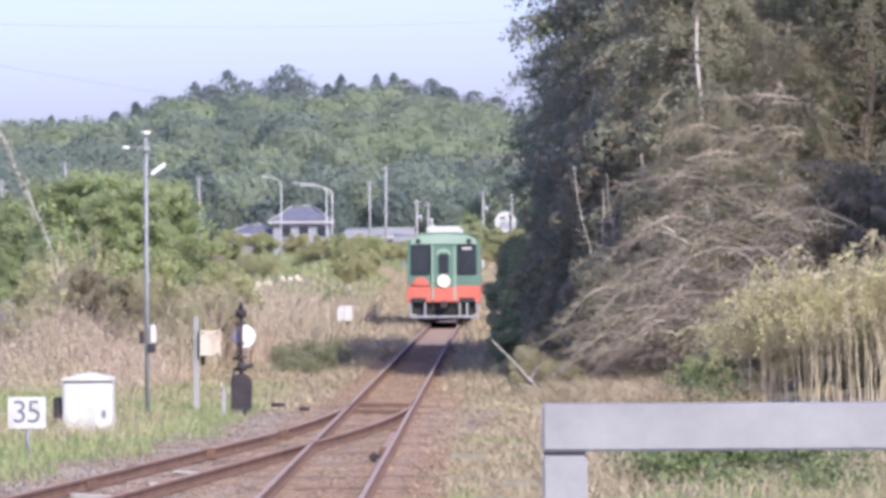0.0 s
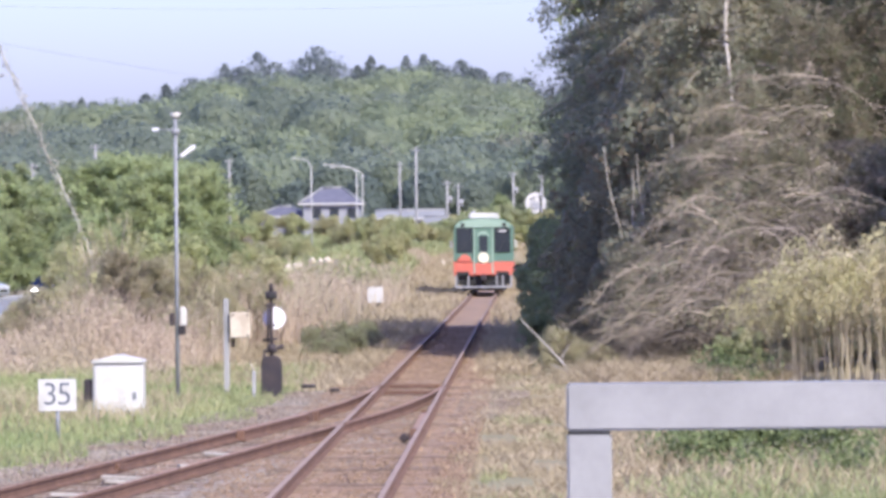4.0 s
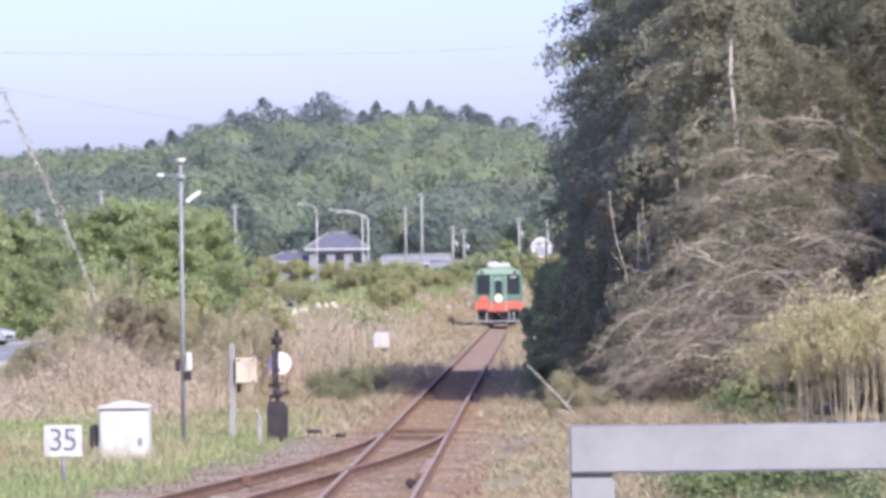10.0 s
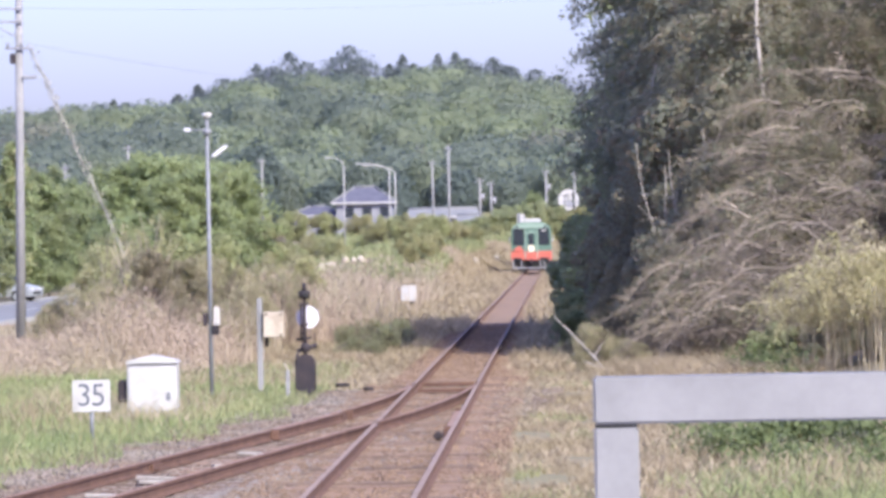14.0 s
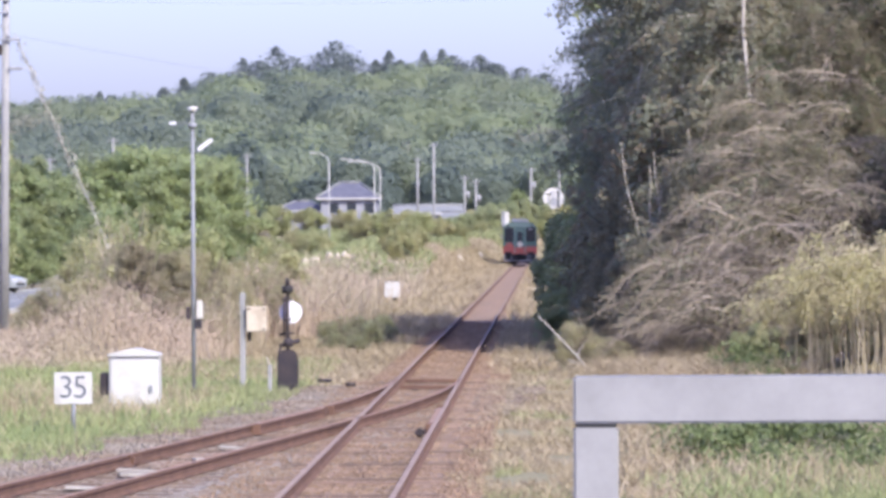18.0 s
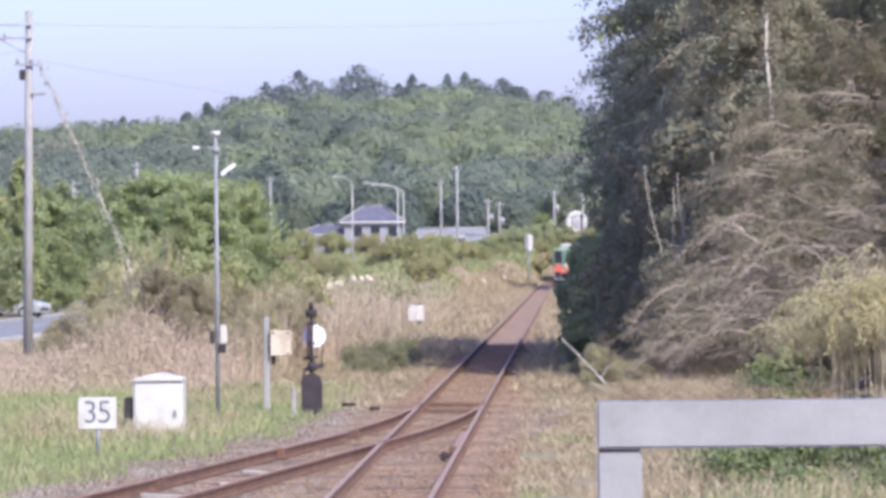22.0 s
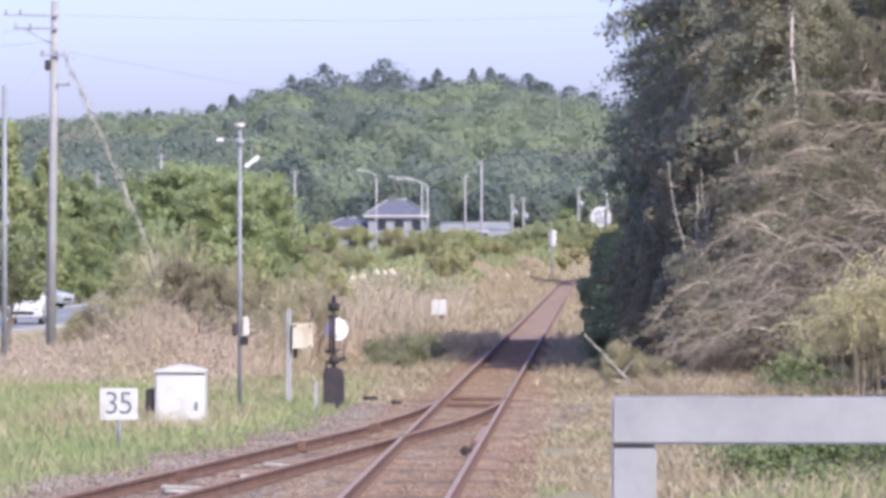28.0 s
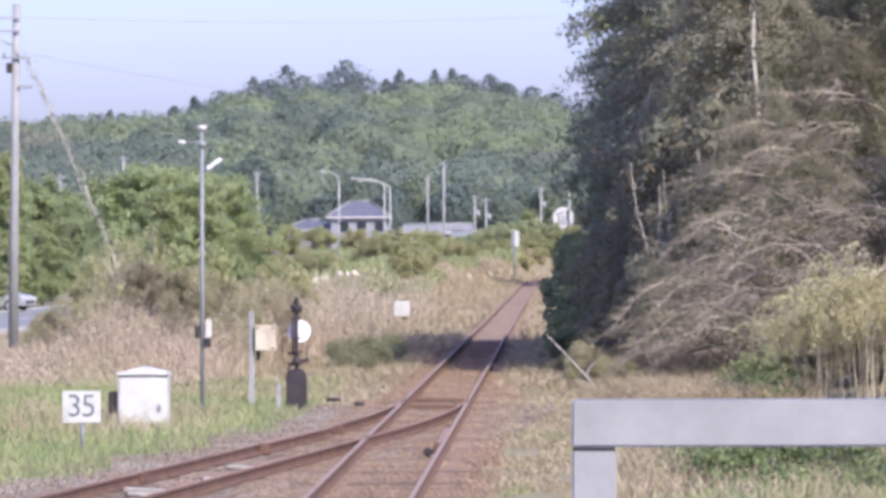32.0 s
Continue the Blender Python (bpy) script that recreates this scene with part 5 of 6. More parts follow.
tall = spray_tree("poplar", "tall narrow pale green tree beyond the road", 45, 10.5, 1.7, 0.8, "leaf_light", 0.16, 90, 14, 18, aspect=0.7, droop=0.1, lift=0.9, tuft=0.13, point=0.6, second="olive", share=0.3)
plant(tall, [(-29.6, 262, 0.98, 0), (-28.6, 272, 0.86, 90), (-32.4, 268, 0.92, 200)], "tall trees beyond the road")
street = tree("street_tree", "small street tree with a thin dark trunk", 47, 3.6, 1.25, 1.6, "leaf_mid", 3500, 0.16)
plant(street, [(-17.1, 159, 1.0, 0)])

# pale leaves mixed in stand in for haze over the shaded foot
dark_bush = shrub("evergreen_shrub", "dark green shrub at the foot of the bank", 51, 1.7, 3.2, "lifted_bank_green", 15000, 0.115, 0.6, 0.2, second="leaf_light", inner=0.8, jitter=0.5)
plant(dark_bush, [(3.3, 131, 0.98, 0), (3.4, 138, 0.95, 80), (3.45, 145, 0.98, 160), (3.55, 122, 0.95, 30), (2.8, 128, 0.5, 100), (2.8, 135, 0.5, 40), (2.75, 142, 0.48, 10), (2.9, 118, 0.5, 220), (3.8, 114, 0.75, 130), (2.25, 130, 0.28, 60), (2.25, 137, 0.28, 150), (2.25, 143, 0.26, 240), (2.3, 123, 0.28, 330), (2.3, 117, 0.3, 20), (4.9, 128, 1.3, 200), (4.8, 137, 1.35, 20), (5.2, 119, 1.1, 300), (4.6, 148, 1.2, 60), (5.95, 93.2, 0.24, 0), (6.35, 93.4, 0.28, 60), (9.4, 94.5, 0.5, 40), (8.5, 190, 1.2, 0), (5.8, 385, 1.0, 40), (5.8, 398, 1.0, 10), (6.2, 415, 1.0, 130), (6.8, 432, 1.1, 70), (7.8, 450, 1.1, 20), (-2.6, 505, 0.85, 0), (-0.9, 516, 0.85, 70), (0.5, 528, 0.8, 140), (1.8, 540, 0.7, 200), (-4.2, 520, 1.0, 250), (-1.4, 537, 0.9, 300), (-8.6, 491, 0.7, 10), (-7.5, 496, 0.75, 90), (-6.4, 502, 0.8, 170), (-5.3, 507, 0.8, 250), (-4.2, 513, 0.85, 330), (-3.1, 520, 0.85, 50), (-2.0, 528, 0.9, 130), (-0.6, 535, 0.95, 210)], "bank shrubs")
dull_bush = shrub("evergreen_shrub", "dull olive shrub tangled with dry creeper on the bank", 52, 1.7, 3.2, "leaf_dark", 20000, 0.09, 0.5, 0.3, second="creeper", inner=0.75, jitter=0.6)
plant(dull_bush, [(5.3, 107.5, 1.35, 15), (4.5, 111.5, 1.2, 95), (5.9, 103, 1.25, 175), (4.4, 105.5, 0.75, 255), (5.0, 102.4, 0.85, 335), (6.5, 100.2, 1.1, 65), (3.9, 108.5, 0.75, 145), (6.4, 106.5, 1.75, 285), (5.5, 112, 1.8, 35), (4.2, 114.5, 1.0, 200), (9.9, 101.5, 1.1, 40), (10.6, 99.5, 1.0, 100), (7.3, 93.2, 0.42, 10), (8.2, 93.4, 0.5, 70), (9.1, 93.3, 0.55, 130), (10.1, 93.5, 0.6, 200), (11.1, 93.4, 0.6, 280)], "bank shrubs")
brush = shrub("bramble", "brown leafless bramble thicket", 53, 1.6, 2.4, "dry_brush", 16000, 0.042, 0.35, 0.4, twigs=300, thin=0.5)
plant(brush, [(4.6, 102, 0.45, 0), (5.6, 101, 0.7, 60), (7.3, 106, 1.3, 120), (5.0, 99.5, 0.5, 200), (7.6, 100, 0.9, 300), (4.0, 104, 0.35, 30), (6.8, 112, 1.4, 80), (7.9, 97, 0.9, 10), (4.2, 98.5, 0.4, 190), (8.8, 106, 1.5, 250), (7.0, 98.4, 0.85, 40), (7.9, 99.4, 1.0, 160), (6.2, 98.6, 0.6, 250), (8.4, 101.5, 1.2, 20)], "brambles")
left_brush = shrub("bush", "brown-olive bush among dry weeds", 57, 1.5, 2.3, "brown", 28000, 0.062, 0.4, 0.1, twigs=180, second="olive")
plant(left_brush, [(-9.0, 120, 0.75, 0), (-6.8, 124, 0.9, 70), (-9.8, 125, 0.65, 130), (-6.0, 121, 0.7, 220), (-5.4, 128, 0.75, 300), (-7.0, 131, 1.0, 20), (-5.9, 133, 0.8, 250), (2.85, 96.5, 0.42, 40), (3.4, 95.8, 0.3, 140), (-10.5, 124, 0.7, 130), (-11.2, 127, 0.5, 20), (-7.9, 113, 0.55, 200), (-8.8, 115.5, 0.6, 80), (-6.2, 114, 0.5, 320)], "bushes by the lamp post")
dusky = shrub("bush", "dark brown-olive bush with dense twigs", 56, 0.8, 2.7, "dusky_leaf", 17000, 0.06, 0.4, 0.1, twigs=160, second="brown")
plant(dusky, [(-8.1, 121.5, 0.98, 0), (-7.5, 123.5, 0.9, 100), (-8.8, 124.5, 0.75, 220), (-6.9, 122.0, 0.7, 40), (-7.0, 114.5, 0.55, 150), (-7.4, 112.0, 0.42, 60), (-8.3, 117.5, 0.6, 10)], "bushes by the lamp post")
olive_brush = shrub("bush", "yellow-olive bush among dry weeds", 58, 1.5, 2.2, "olive", 13000, 0.115, 0.45, 0.0)
plant(olive_brush, [(-10.3, 140, 0.95, 0), (-9.0, 144, 1.3, 60), (-13.2, 172, 1.2, 30), (-12.4, 166, 1.1, 120), (-14.5, 182, 1.3, 240), (-7.5, 165, 1.0, 100), (-5.0, 215, 0.6, 10), (-14, 240, 1.1, 70), (-5.6, 260, 0.9, 140), (-6.0, 285, 0.9, 200), (-16, 312, 1.2, 300), (-6.2, 320, 1.0, 30), (-8.5, 345, 1.1, 90), (-6.0, 370, 0.9, 0), (-11, 360, 1.2, 60), (-9, 400, 1.1, 120), (-5.5, 420, 0.8, 200), (-14, 420, 1.3, 10), (-12, 470, 1.2, 80), (-17, 500, 1.4, 0), (-24, 520, 1.5, 60), (-30, 540, 1.5, 100), (-8, 520, 1.1, 200), (-4.5, 490, 0.8, 40), (-20, 470, 1.4, 20), (-26, 575, 1.5, 0), (-22, 578, 1.35, 70), (-18.5, 572, 1.2, 140), (-30, 580, 1.6, 210), (-14, 566, 1.0, 30), (-34, 570, 1.6, 90), (-10.5, 548, 0.9, 10), (-23.5, 532, 1.0, 40), (-21.2, 533, 0.95, 130), (-25.6, 534, 1.05, 220), (-19.3, 531, 0.85, 310), (-3.0, 500, 0.8, 0), (-1.6, 512, 0.9, 60), (-0.4, 520, 1.0, 150), (-5, 515, 1.2, 250), (-0.9, 488, 0.7, 20), (0.5, 505, 0.75, 80), (1.7, 518, 0.8, 190), (2.9, 531, 0.85, 0), (4.4, 545, 0.9, 70)], "cutting bushes")
green_bush = shrub("bush", "low dull green twiggy bush beside the line", 59, 0.85, 0.95, "lifted_bank_green", 3600, 0.07, 0.4, twigs=160, second="dusky_leaf")
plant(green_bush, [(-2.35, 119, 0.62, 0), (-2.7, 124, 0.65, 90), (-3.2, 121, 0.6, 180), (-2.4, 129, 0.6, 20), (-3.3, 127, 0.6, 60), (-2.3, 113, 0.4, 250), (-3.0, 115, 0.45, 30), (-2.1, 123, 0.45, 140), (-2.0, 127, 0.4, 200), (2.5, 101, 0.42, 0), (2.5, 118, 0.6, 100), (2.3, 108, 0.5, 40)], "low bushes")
weed_bush = shrub("weed_clump", "low clump of green weeds in dry grass", 60, 0.6, 0.5, "weed", 1500, 0.10, 0.45, 0.0, "cane", 24, "weed")
plant(weed_bush, [(4.3, 59, 0.9, 0), (4.9, 60, 1.0, 80), (5.5, 59.5, 1.0, 160), (5.2, 62, 1.1, 250), (5.9, 91.8, 0.8, 140)], "weed clumps")

# yellowed bamboo grass that hangs over at the foot of the bank
def bamboo_clump(seed, n=15):
    """Thin canes that arch over at the top, each hung with drooping tufts; the tops are greener."""
    rng = np.random.default_rng(seed)
    ob = thing("bamboo_clump", Matrix(), "yellowed bamboo grass with arching canes and drooping leaf tufts", "bamboo")
    gl = Geo()
    up = np.array([0, 0, 1.0])
    for k in range(n):
        b = np.array([rng.uniform(-0.85, 0.85), rng.uniform(-0.6, 0.6), -0.1])
        h = rng.uniform(2.3, 3.3)
        lean = np.array([rng.normal() * 0.4 - 0.5, rng.normal() * 0.3 - 0.6, 0])
        u = np.linspace(0, 1, 12)[:, None]
        p = b + up * h * (u - 0.40 * u ** 4.5) + lean * u ** 3.0
        p = p + np.cumsum(rng.normal(size=(12, 3)) * 0.02, 0)
        gc = Geo()
        tube(gc, p, 0.011, 0.004, 4)
        part("cane", gc.mesh("cane", ["cane"]), ob)
        for j in range(4):
            a = rng.uniform(0.58, 1.0) ** 0.75
            s = p[min(11, int(a * 11.99))]
            w = np.linspace(0, 1, 56)[:, None] ** 0.8
            d = np.array([rng.normal() * 0.26 - 0.10, rng.normal() * 0.2 - 0.2, 0])
            drop = rng.uniform(0.30, 0.85)
            q = s + d * w ** 0.7 + up * (0.12 * w - drop * w ** 1.7) + rng.normal(size=(56, 3)) * (0.015 + 0.045 * w)
            leaves(gl, q, 0.062, 0.26, rng, 1.6, 0 if a > 0.8 else 1)
        # the arching tip's own spray
        w = np.linspace(0, 1, 16)[:, None]
        q = p[-1] + lean * 0.35 * w + up * (0.05 * w - 0.25 * w ** 2) + rng.normal(size=(16, 3)) * 0.035
        leaves(gl, q, 0.075, 0.22, rng, 0.5, 0)
    part("foliage", gl.mesh("foliage", ["bamboo_leaf", "bamboo_tuft"]), ob)
    return ob


bam = [bamboo_clump(61), bamboo_clump(62)]
plant(bam[0], [(7.3, 89.6, 0.92, 0), (8.3, 89.3, 1.22, 8), (9.6, 89.0, 1.42, 352), (11.2, 90, 1.5, 20)], "bamboo clumps")
plant(bam[1], [(7.75, 90.0, 1.08, 5), (9.0, 90.4, 1.38, 350), (10.3, 90.6, 1.5, 12), (6.95, 90.0, 0.76, 350), (8.8, 88.9, 1.2, 356)], "bamboo clumps")

# long dry vines that arch over the bank
rng = np.random.default_rng(71)
g = Geo()
for k in range(950):
    x, y = rng.uniform(3.2, 8.5), rng.uniform(96, 117)
    top = float(land(x, y)) + rng.uniform(0.2, 3.0) * min(1.6, 0.25 + 0.24 * (x - 3.0))
    a = rng.uniform(0, 6.28) if k % 3 else rng.normal(-2.0, 0.6)
    L = rng.uniform(0.35, 1.5) * (1.5 if k % 9 == 0 else 1.0)
    u = np.linspace(0, 1, 6)[:, None]
    rise = rng.uniform(-0.4, 0.8)
    p = np.array([x, y, top]) + np.array([math.cos(a), math.sin(a) * 0.7, 0]) * L * u + np.array([0, 0, 1.0]) * L * (rise * u - (0.35 + rise * 0.6) * u ** 2.2)
    p = p + np.cumsum(rng.normal(size=(6, 3)) * 0.03, 0)
    tube(g, p, rng.uniform(0.004, 0.009), 0.002, 3)
for k in range(560):
    x, y = rng.uniform(4.2, 8.5), rng.uniform(94.5, 101)
    top = float(land(x, y)) + rng.uniform(0.15, 1.0) * rng.uniform(0.6, 1.3) * min(5.4, 1.0 + 1.6 * (x - 4.2))
    a = rng.uniform(0, 6.28)
    L = rng.uniform(0.25, 0.95) * (1.8 if k % 14 == 0 else 1.0)
    u = np.linspace(0, 1, 6)[:, None]
    rise = rng.uniform(-0.5, 0.8)
    p = np.array([x, y, top]) + np.array([math.cos(a), math.sin(a) * 0.4, 0]) * L * u + np.array([0, 0, 1.0]) * L * (rise * u - (0.25 + rise * 0.7) * u ** 2)
    p = p + np.cumsum(rng.normal(size=(6, 3)) * 0.03, 0)
    tube(g, p, rng.uniform(0.003, 0.008), 0.002, 3, int(k % 5 == 0))
# thicker stems that arch down the bank, with twigs and hanging strands
for k in range(110):
    x, y = rng.uniform(5.3, 8.5), rng.uniform(94.5, 102)
    top = float(land(x, y)) + rng.uniform(0.8, 1.9) + 0.42 * max(0.0, x - 4.6)
    L, rise, drop = rng.uniform(0.9, 2.6), rng.uniform(0.0, 0.9), rng.uniform(0.5, 1.3)
    a = rng.normal(3.3, 0.5) if k % 4 else rng.normal(0.2, 0.5)
    u = np.linspace(0, 1, 10)[:, None]
    p = np.array([x, y, top]) + np.array([math.cos(a), math.sin(a) * 0.6 - 0.25, 0]) * L * u + np.array([0, 0, 1.0]) * L * (rise * u - drop * u ** 2)
    p = p + np.cumsum(rng.normal(size=(10, 3)) * 0.03, 0)
    p[:, 2] = np.maximum(p[:, 2], land(p[:, 0], p[:, 1]) + 0.05)
    tube(g, p, rng.uniform(0.006, 0.013) * (1.7 if k % 6 == 0 else 1.0), 0.003, 4, int(k % 3 == 0))
    for j in range(9):
        s = p[rng.integers(2, 10)]
        e = s + np.array([rng.normal() * 0.25, rng.normal() * 0.2, rng.normal() * 0.18 - 0.15])
        tube(g, [s, (s + e) / 2 + rng.normal(size=3) * 0.04, e, e + rng.normal(size=3) * 0.1 - [0, 0, 0.08]], 0.006, 0.002, 3, int(rng.random() < 0.6))
# bleached twigs and stalks lying at its foot
for k in range(60):
    x, y = rng.uniform(2.9, 6.2), rng.uniform(91.5, 95.5)
    a, L = rng.normal(0.0, 0.5) + (math.pi if k % 2 else 0), rng.uniform(0.5, 1.5)
    u = np.linspace(0, 1, 8)[:, None]
    p = np.array([x, y, float(land(x, y)) + 0.06]) + L * np.array([math.cos(a), math.sin(a) * 0.5, 0]) * u + np.array([0, 0, 1.0]) * L * rng.uniform(0.2, 0.9) * u * (1 - u)
    tube(g, p + np.cumsum(rng.normal(size=(8, 3)) * 0.012, 0), rng.uniform(0.005, 0.012), 0.003, 4, 4)
# dead boughs that arch out of the thicket, fringed with fine twigs
for k in range(170):
    x = rng.uniform(4.6, 8.6)
    z = rng.uniform(0.4, 1.0) + rng.uniform(0.0, 1.0) * min(5.4, 0.5 + 1.9 * max(0.0, x - 4.6))
    y = 95.0 + 1.1 * z + rng.uniform(-0.8, 0.8)
    L = rng.uniform(0.7, 2.0)
    a = rng.normal(3.3, 0.9) if k % 4 else rng.normal(0.0, 0.7)
    rise = rng.uniform(0.1, 0.7)
    u = np.linspace(0, 1, 12)[:, None]
    head = np.array([math.cos(a), -0.3 + 0.3 * rng.normal(), 0])
    p = np.array([x, y, z]) + L * (head * u + np.array([0, 0, 1.0]) * (rise * u - (rise + rng.uniform(0.0, 0.5)) * u ** 2))
    p = p + np.cumsum(rng.normal(size=(12, 3)) * 0.012, 0)
    c = int(k % 3 > 0)
    tube(g, p, rng.uniform(0.012, 0.026) * (1.5 if k % 7 == 0 else 1.0), 0.005, 4, c)
    if rng.random() < 0.55 and z > 0.9:
        q = p[rng.integers(1, 12, 130)] + rng.normal(size=(130, 3)) * np.array([0.16, 0.16, 0.13])
        leaves(g, q, 0.065, 0.4, rng, 0.6, 2 if rng.random() < 0.6 else 3)
    for j in range(34):
        i = rng.integers(2, 12)
        e = 0.10 * L + rng.uniform(0.05, 0.30)
        t = unit((head * 0.8 + rng.normal(size=3) * np.array([0.5, 0.4, 0.7]))[None])[0]
        q = p[i] + t * e * np.linspace(0, 1, 4)[:, None] - np.array([0, 0, 0.35]) * e * np.linspace(0, 1, 4)[:, None] ** 2
        tube(g, q, 0.005, 0.002, 3, c)
tagged(part("dry_vines", g.mesh("dry_vines", ["vine", "pale_vine", "vine_leaf", "dull_green", "cane"])), "tangle of grey-brown dry vines over the bank", "vines", kind="stuff")

pale_shrub = shrub("sapling", "pale yellow-green sapling with bare upper stems", 66, 0.7, 3.2, "olive", 700, 0.12, 0.35, 0.0, "cane", 34, thin=1.7)
plant(pale_shrub, [(-9.9, 134, 1.1, 0), (-9.2, 133, 1.2, 90), (-11.0, 138, 1.05, 200)], "saplings")
# dead stems and a bare pale trunk
for x, y, h, r, lean in ((6.6, 103.0, 7.55, 0.055, 0.2), (4.55, 102.6, 4.9, 0.015, 0.35), (4.80, 102.9, 4.7, 0.014, 0.25), (5.05, 102.3, 4.3, 0.018, -0.2), (4.40, 103.0, 3.9, 0.018, 0.3), (4.65, 103.4, 4.4, 0.018, 0.1), (5.3, 103.0, 5.0, 0.02, 0.2), (4.35, 112.5, 6.9, 0.035, 0.2), (4.45, 112.0, 6.0, 0.022, -0.15), (5.6, 110, 6.5, 0.03, 0.3), (7.6, 105.5, 6.6, 0.03, -0.3)):
    dead = thing("dead_tree", place(None, x, y), "bare pale dead stem on the bank", "tree", "dead stems")
    u = np.linspace(0, 1, 10)[:, None]
    p = np.array([[0, 0, -0.3]]) + np.array([[-lean, 0, h]]) * u + np.cumsum(rng.normal(size=(10, 3)) * np.array([0.06, 0.06, 0.0]), 0)
    g = Geo()
    tube(g, p, r, r * 0.6, 7)
    part("stem", g.mesh("stem", ["pale_bark"], True), dead)
    if r > 0.03:
        g = Geo()
        q = p[rng.integers(5, 10, 420)] + rng.normal(size=(420, 3)) * np.array([0.07, 0.07, 0.16])
        leaves(g, q, 0.07, 0.45, rng, 0.8)
        part("creeper", g.mesh("creeper", ["creeper"]), dead, None, "dry creeper on the stem")
    for j in range(6):
        s = p[rng.integers(4, 9)]
        e = rng.normal(size=3) * np.array([0.22, 0.2, 0.1]) + [0, 0, 0.12]
        g = Geo()
        tube(g, [s, s + e * 0.5 + rng.normal(size=3) * 0.03, s + e, s + e * 1.5 + rng.normal(size=3) * 0.06], r * 0.3, 0.004, 4)
        part("branch", g.mesh("branch", ["pale_bark"]), dead)
g = Geo()
tube(g, [(0, 0, 0), (-0.35, 0.1, 0.40), (-0.75, 0.1, 0.83), (-1.12, 0.2, 1.2)], 0.022, 0.010, 6)
tube(g, [(-0.35, 0.1, 0.40), (-0.2, 0.05, 0.66), (-0.15, 0, 0.72)], 0.015, 0.006, 5)
tube(g, [(-0.2, 0, 0.2), (-0.55, 0.1, 0.32)], 0.02, 0.01, 5)
tagged(part("fallen_branch", g.mesh("fallen_branch", ["pale_bark"]), None, pose(3.05, 95, -0.22)), "bare fallen branch leaning at the bank's foot", "branch")

# ---- grass, weeds, loose stones ----
def scatter(rng, n, x0, x1, y0, y1, keep=None):
    p = np.column_stack([rng.uniform(x0, x1, n), rng.uniform(y0, y1, n)])
    if keep is not None:
        p = p[keep(p[:, 0], p[:, 1])]
    return np.column_stack([p, rough_land(p[:, 0], p[:, 1]) - 0.02])


rng = np.random.default_rng(81)
off = lambda x, y: x < branch_x(y) - 2.0 - 0.3 * np.sin(y * 0.9)
g = Geo()
near = lambda x, y: x > 2.2 + 0.16 * (y - 44) + 0.5 * np.sin(y * 0.8)
blades(g, scatter(rng, 26000, 2.0, 9.5, 42, 60, near), 0.17, 0.022, rng, 0.6)
blades(g, scatter(rng, 70000, -11, -2.2, 44, 104, off), 0.16, 0.022, rng, 0.5)
blades(g, scatter(rng, 1600, -7, -3.4, 72, 84, off), 0.28, 0.02, rng, 0.6, 1)
verge = lambda x, y: (np.sin(x * 2.3 + y * 0.31) + np.sin(y * 0.83 - x * 1.4) > 0.75) & (x > 1.5)
blades(g, scatter(rng, 26000, 1.4, 4.6, 46, 98, verge), 0.09, 0.022, rng, 0.8)
blades(g, scatter(rng, 1500, -11, -3, 50, 100, off), 0.24, 0.02, rng, 0.6, 1)
bank = lambda x, y: ((y < 262) | (y > 292) | (x > -8.5)) & (np.sin(x * 0.9 + y * 0.05) + np.sin(y * 0.09 - x * 0.5) > -0.5)
blades(g, scatter(rng, 36000, -16, -4.4, 205, 430, bank), 0.5, 0.09, rng, 0.6)
b = scatter(rng, 15000, -27, -1.5, 478, 580)
blades(g, b[np.abs(b[:, 0] - track_x(b[:, 1])) > 4.0], 0.9, 0.16, rng, 0.8)
tagged(part("grass", g.mesh("grass", ["grass", "straw"])), "short green grass with straw tufts", "grass", kind="stuff")
def lumps(p, f=1.0):
    """A height that swells and sinks over the ground, 0.3 to 1.6."""
    x, y = p[:, 0] * f, p[:, 1] * f
    return np.clip(0.95 + 0.42 * np.sin(x * 1.1 + 0.5 * y) + 0.34 * np.sin(0.37 * y - x * 0.6 + 1.0) + 0.22 * np.sin(2.9 * x + 1.7 * y), 0.25, 1.8)


def low(p):
    """Weeds stay short towards the road and beside the grass."""
    return (0.38 + 0.62 * smooth01(p[:, 0], -11.5, -8.0)) * (0.45 + 0.55 * smooth01(p[:, 1], 98, 108))


g = Geo()
b = scatter(rng, 16000, -16, -4.6, 98, 128)
b = b[rng.uniform(0, 1, len(b)) < np.clip((-b[:, 0] - 4.2) / 3, 0.12, 1)]
blades(g, b, 0.85 * lumps(b) * low(b), 0.022, rng, 0.5)
for n, x0, x1, y0, y1, h, sz in ((80000, -16, -5.4, 99, 130, 1.05, 0.08), (26000, -9, -3.2, 128, 200, 1.15, 0.13), (20000, -21, -9, 126, 185, 0.5, 0.12), (9000, -12, -4.0, 190, 260, 0.65, 0.2)):
    b = scatter(rng, n, x0, x1, y0, y1)
    if y0 > 120:
        b = b[~((b[:, 0] > -5.2) & (b[:, 1] > 135) & (b[:, 1] < 188))]
    b[:, 2] += rng.uniform(0.05, 1.0, len(b)) * h * lumps(b) * low(b)
    leaves(g, b, sz, 0.35, rng, 0.2)
sight = lambda p: p[~((p[:, 0] > -5.2) & (p[:, 1] > 135) & (p[:, 1] < 188)) | (rng.uniform(0, 1, len(p)) < 0.08)]
b = sight(scatter(rng, 12000, -9, -3.0, 124, 210))
blades(g, b, 0.9 * lumps(b), 0.034, rng, 0.4)
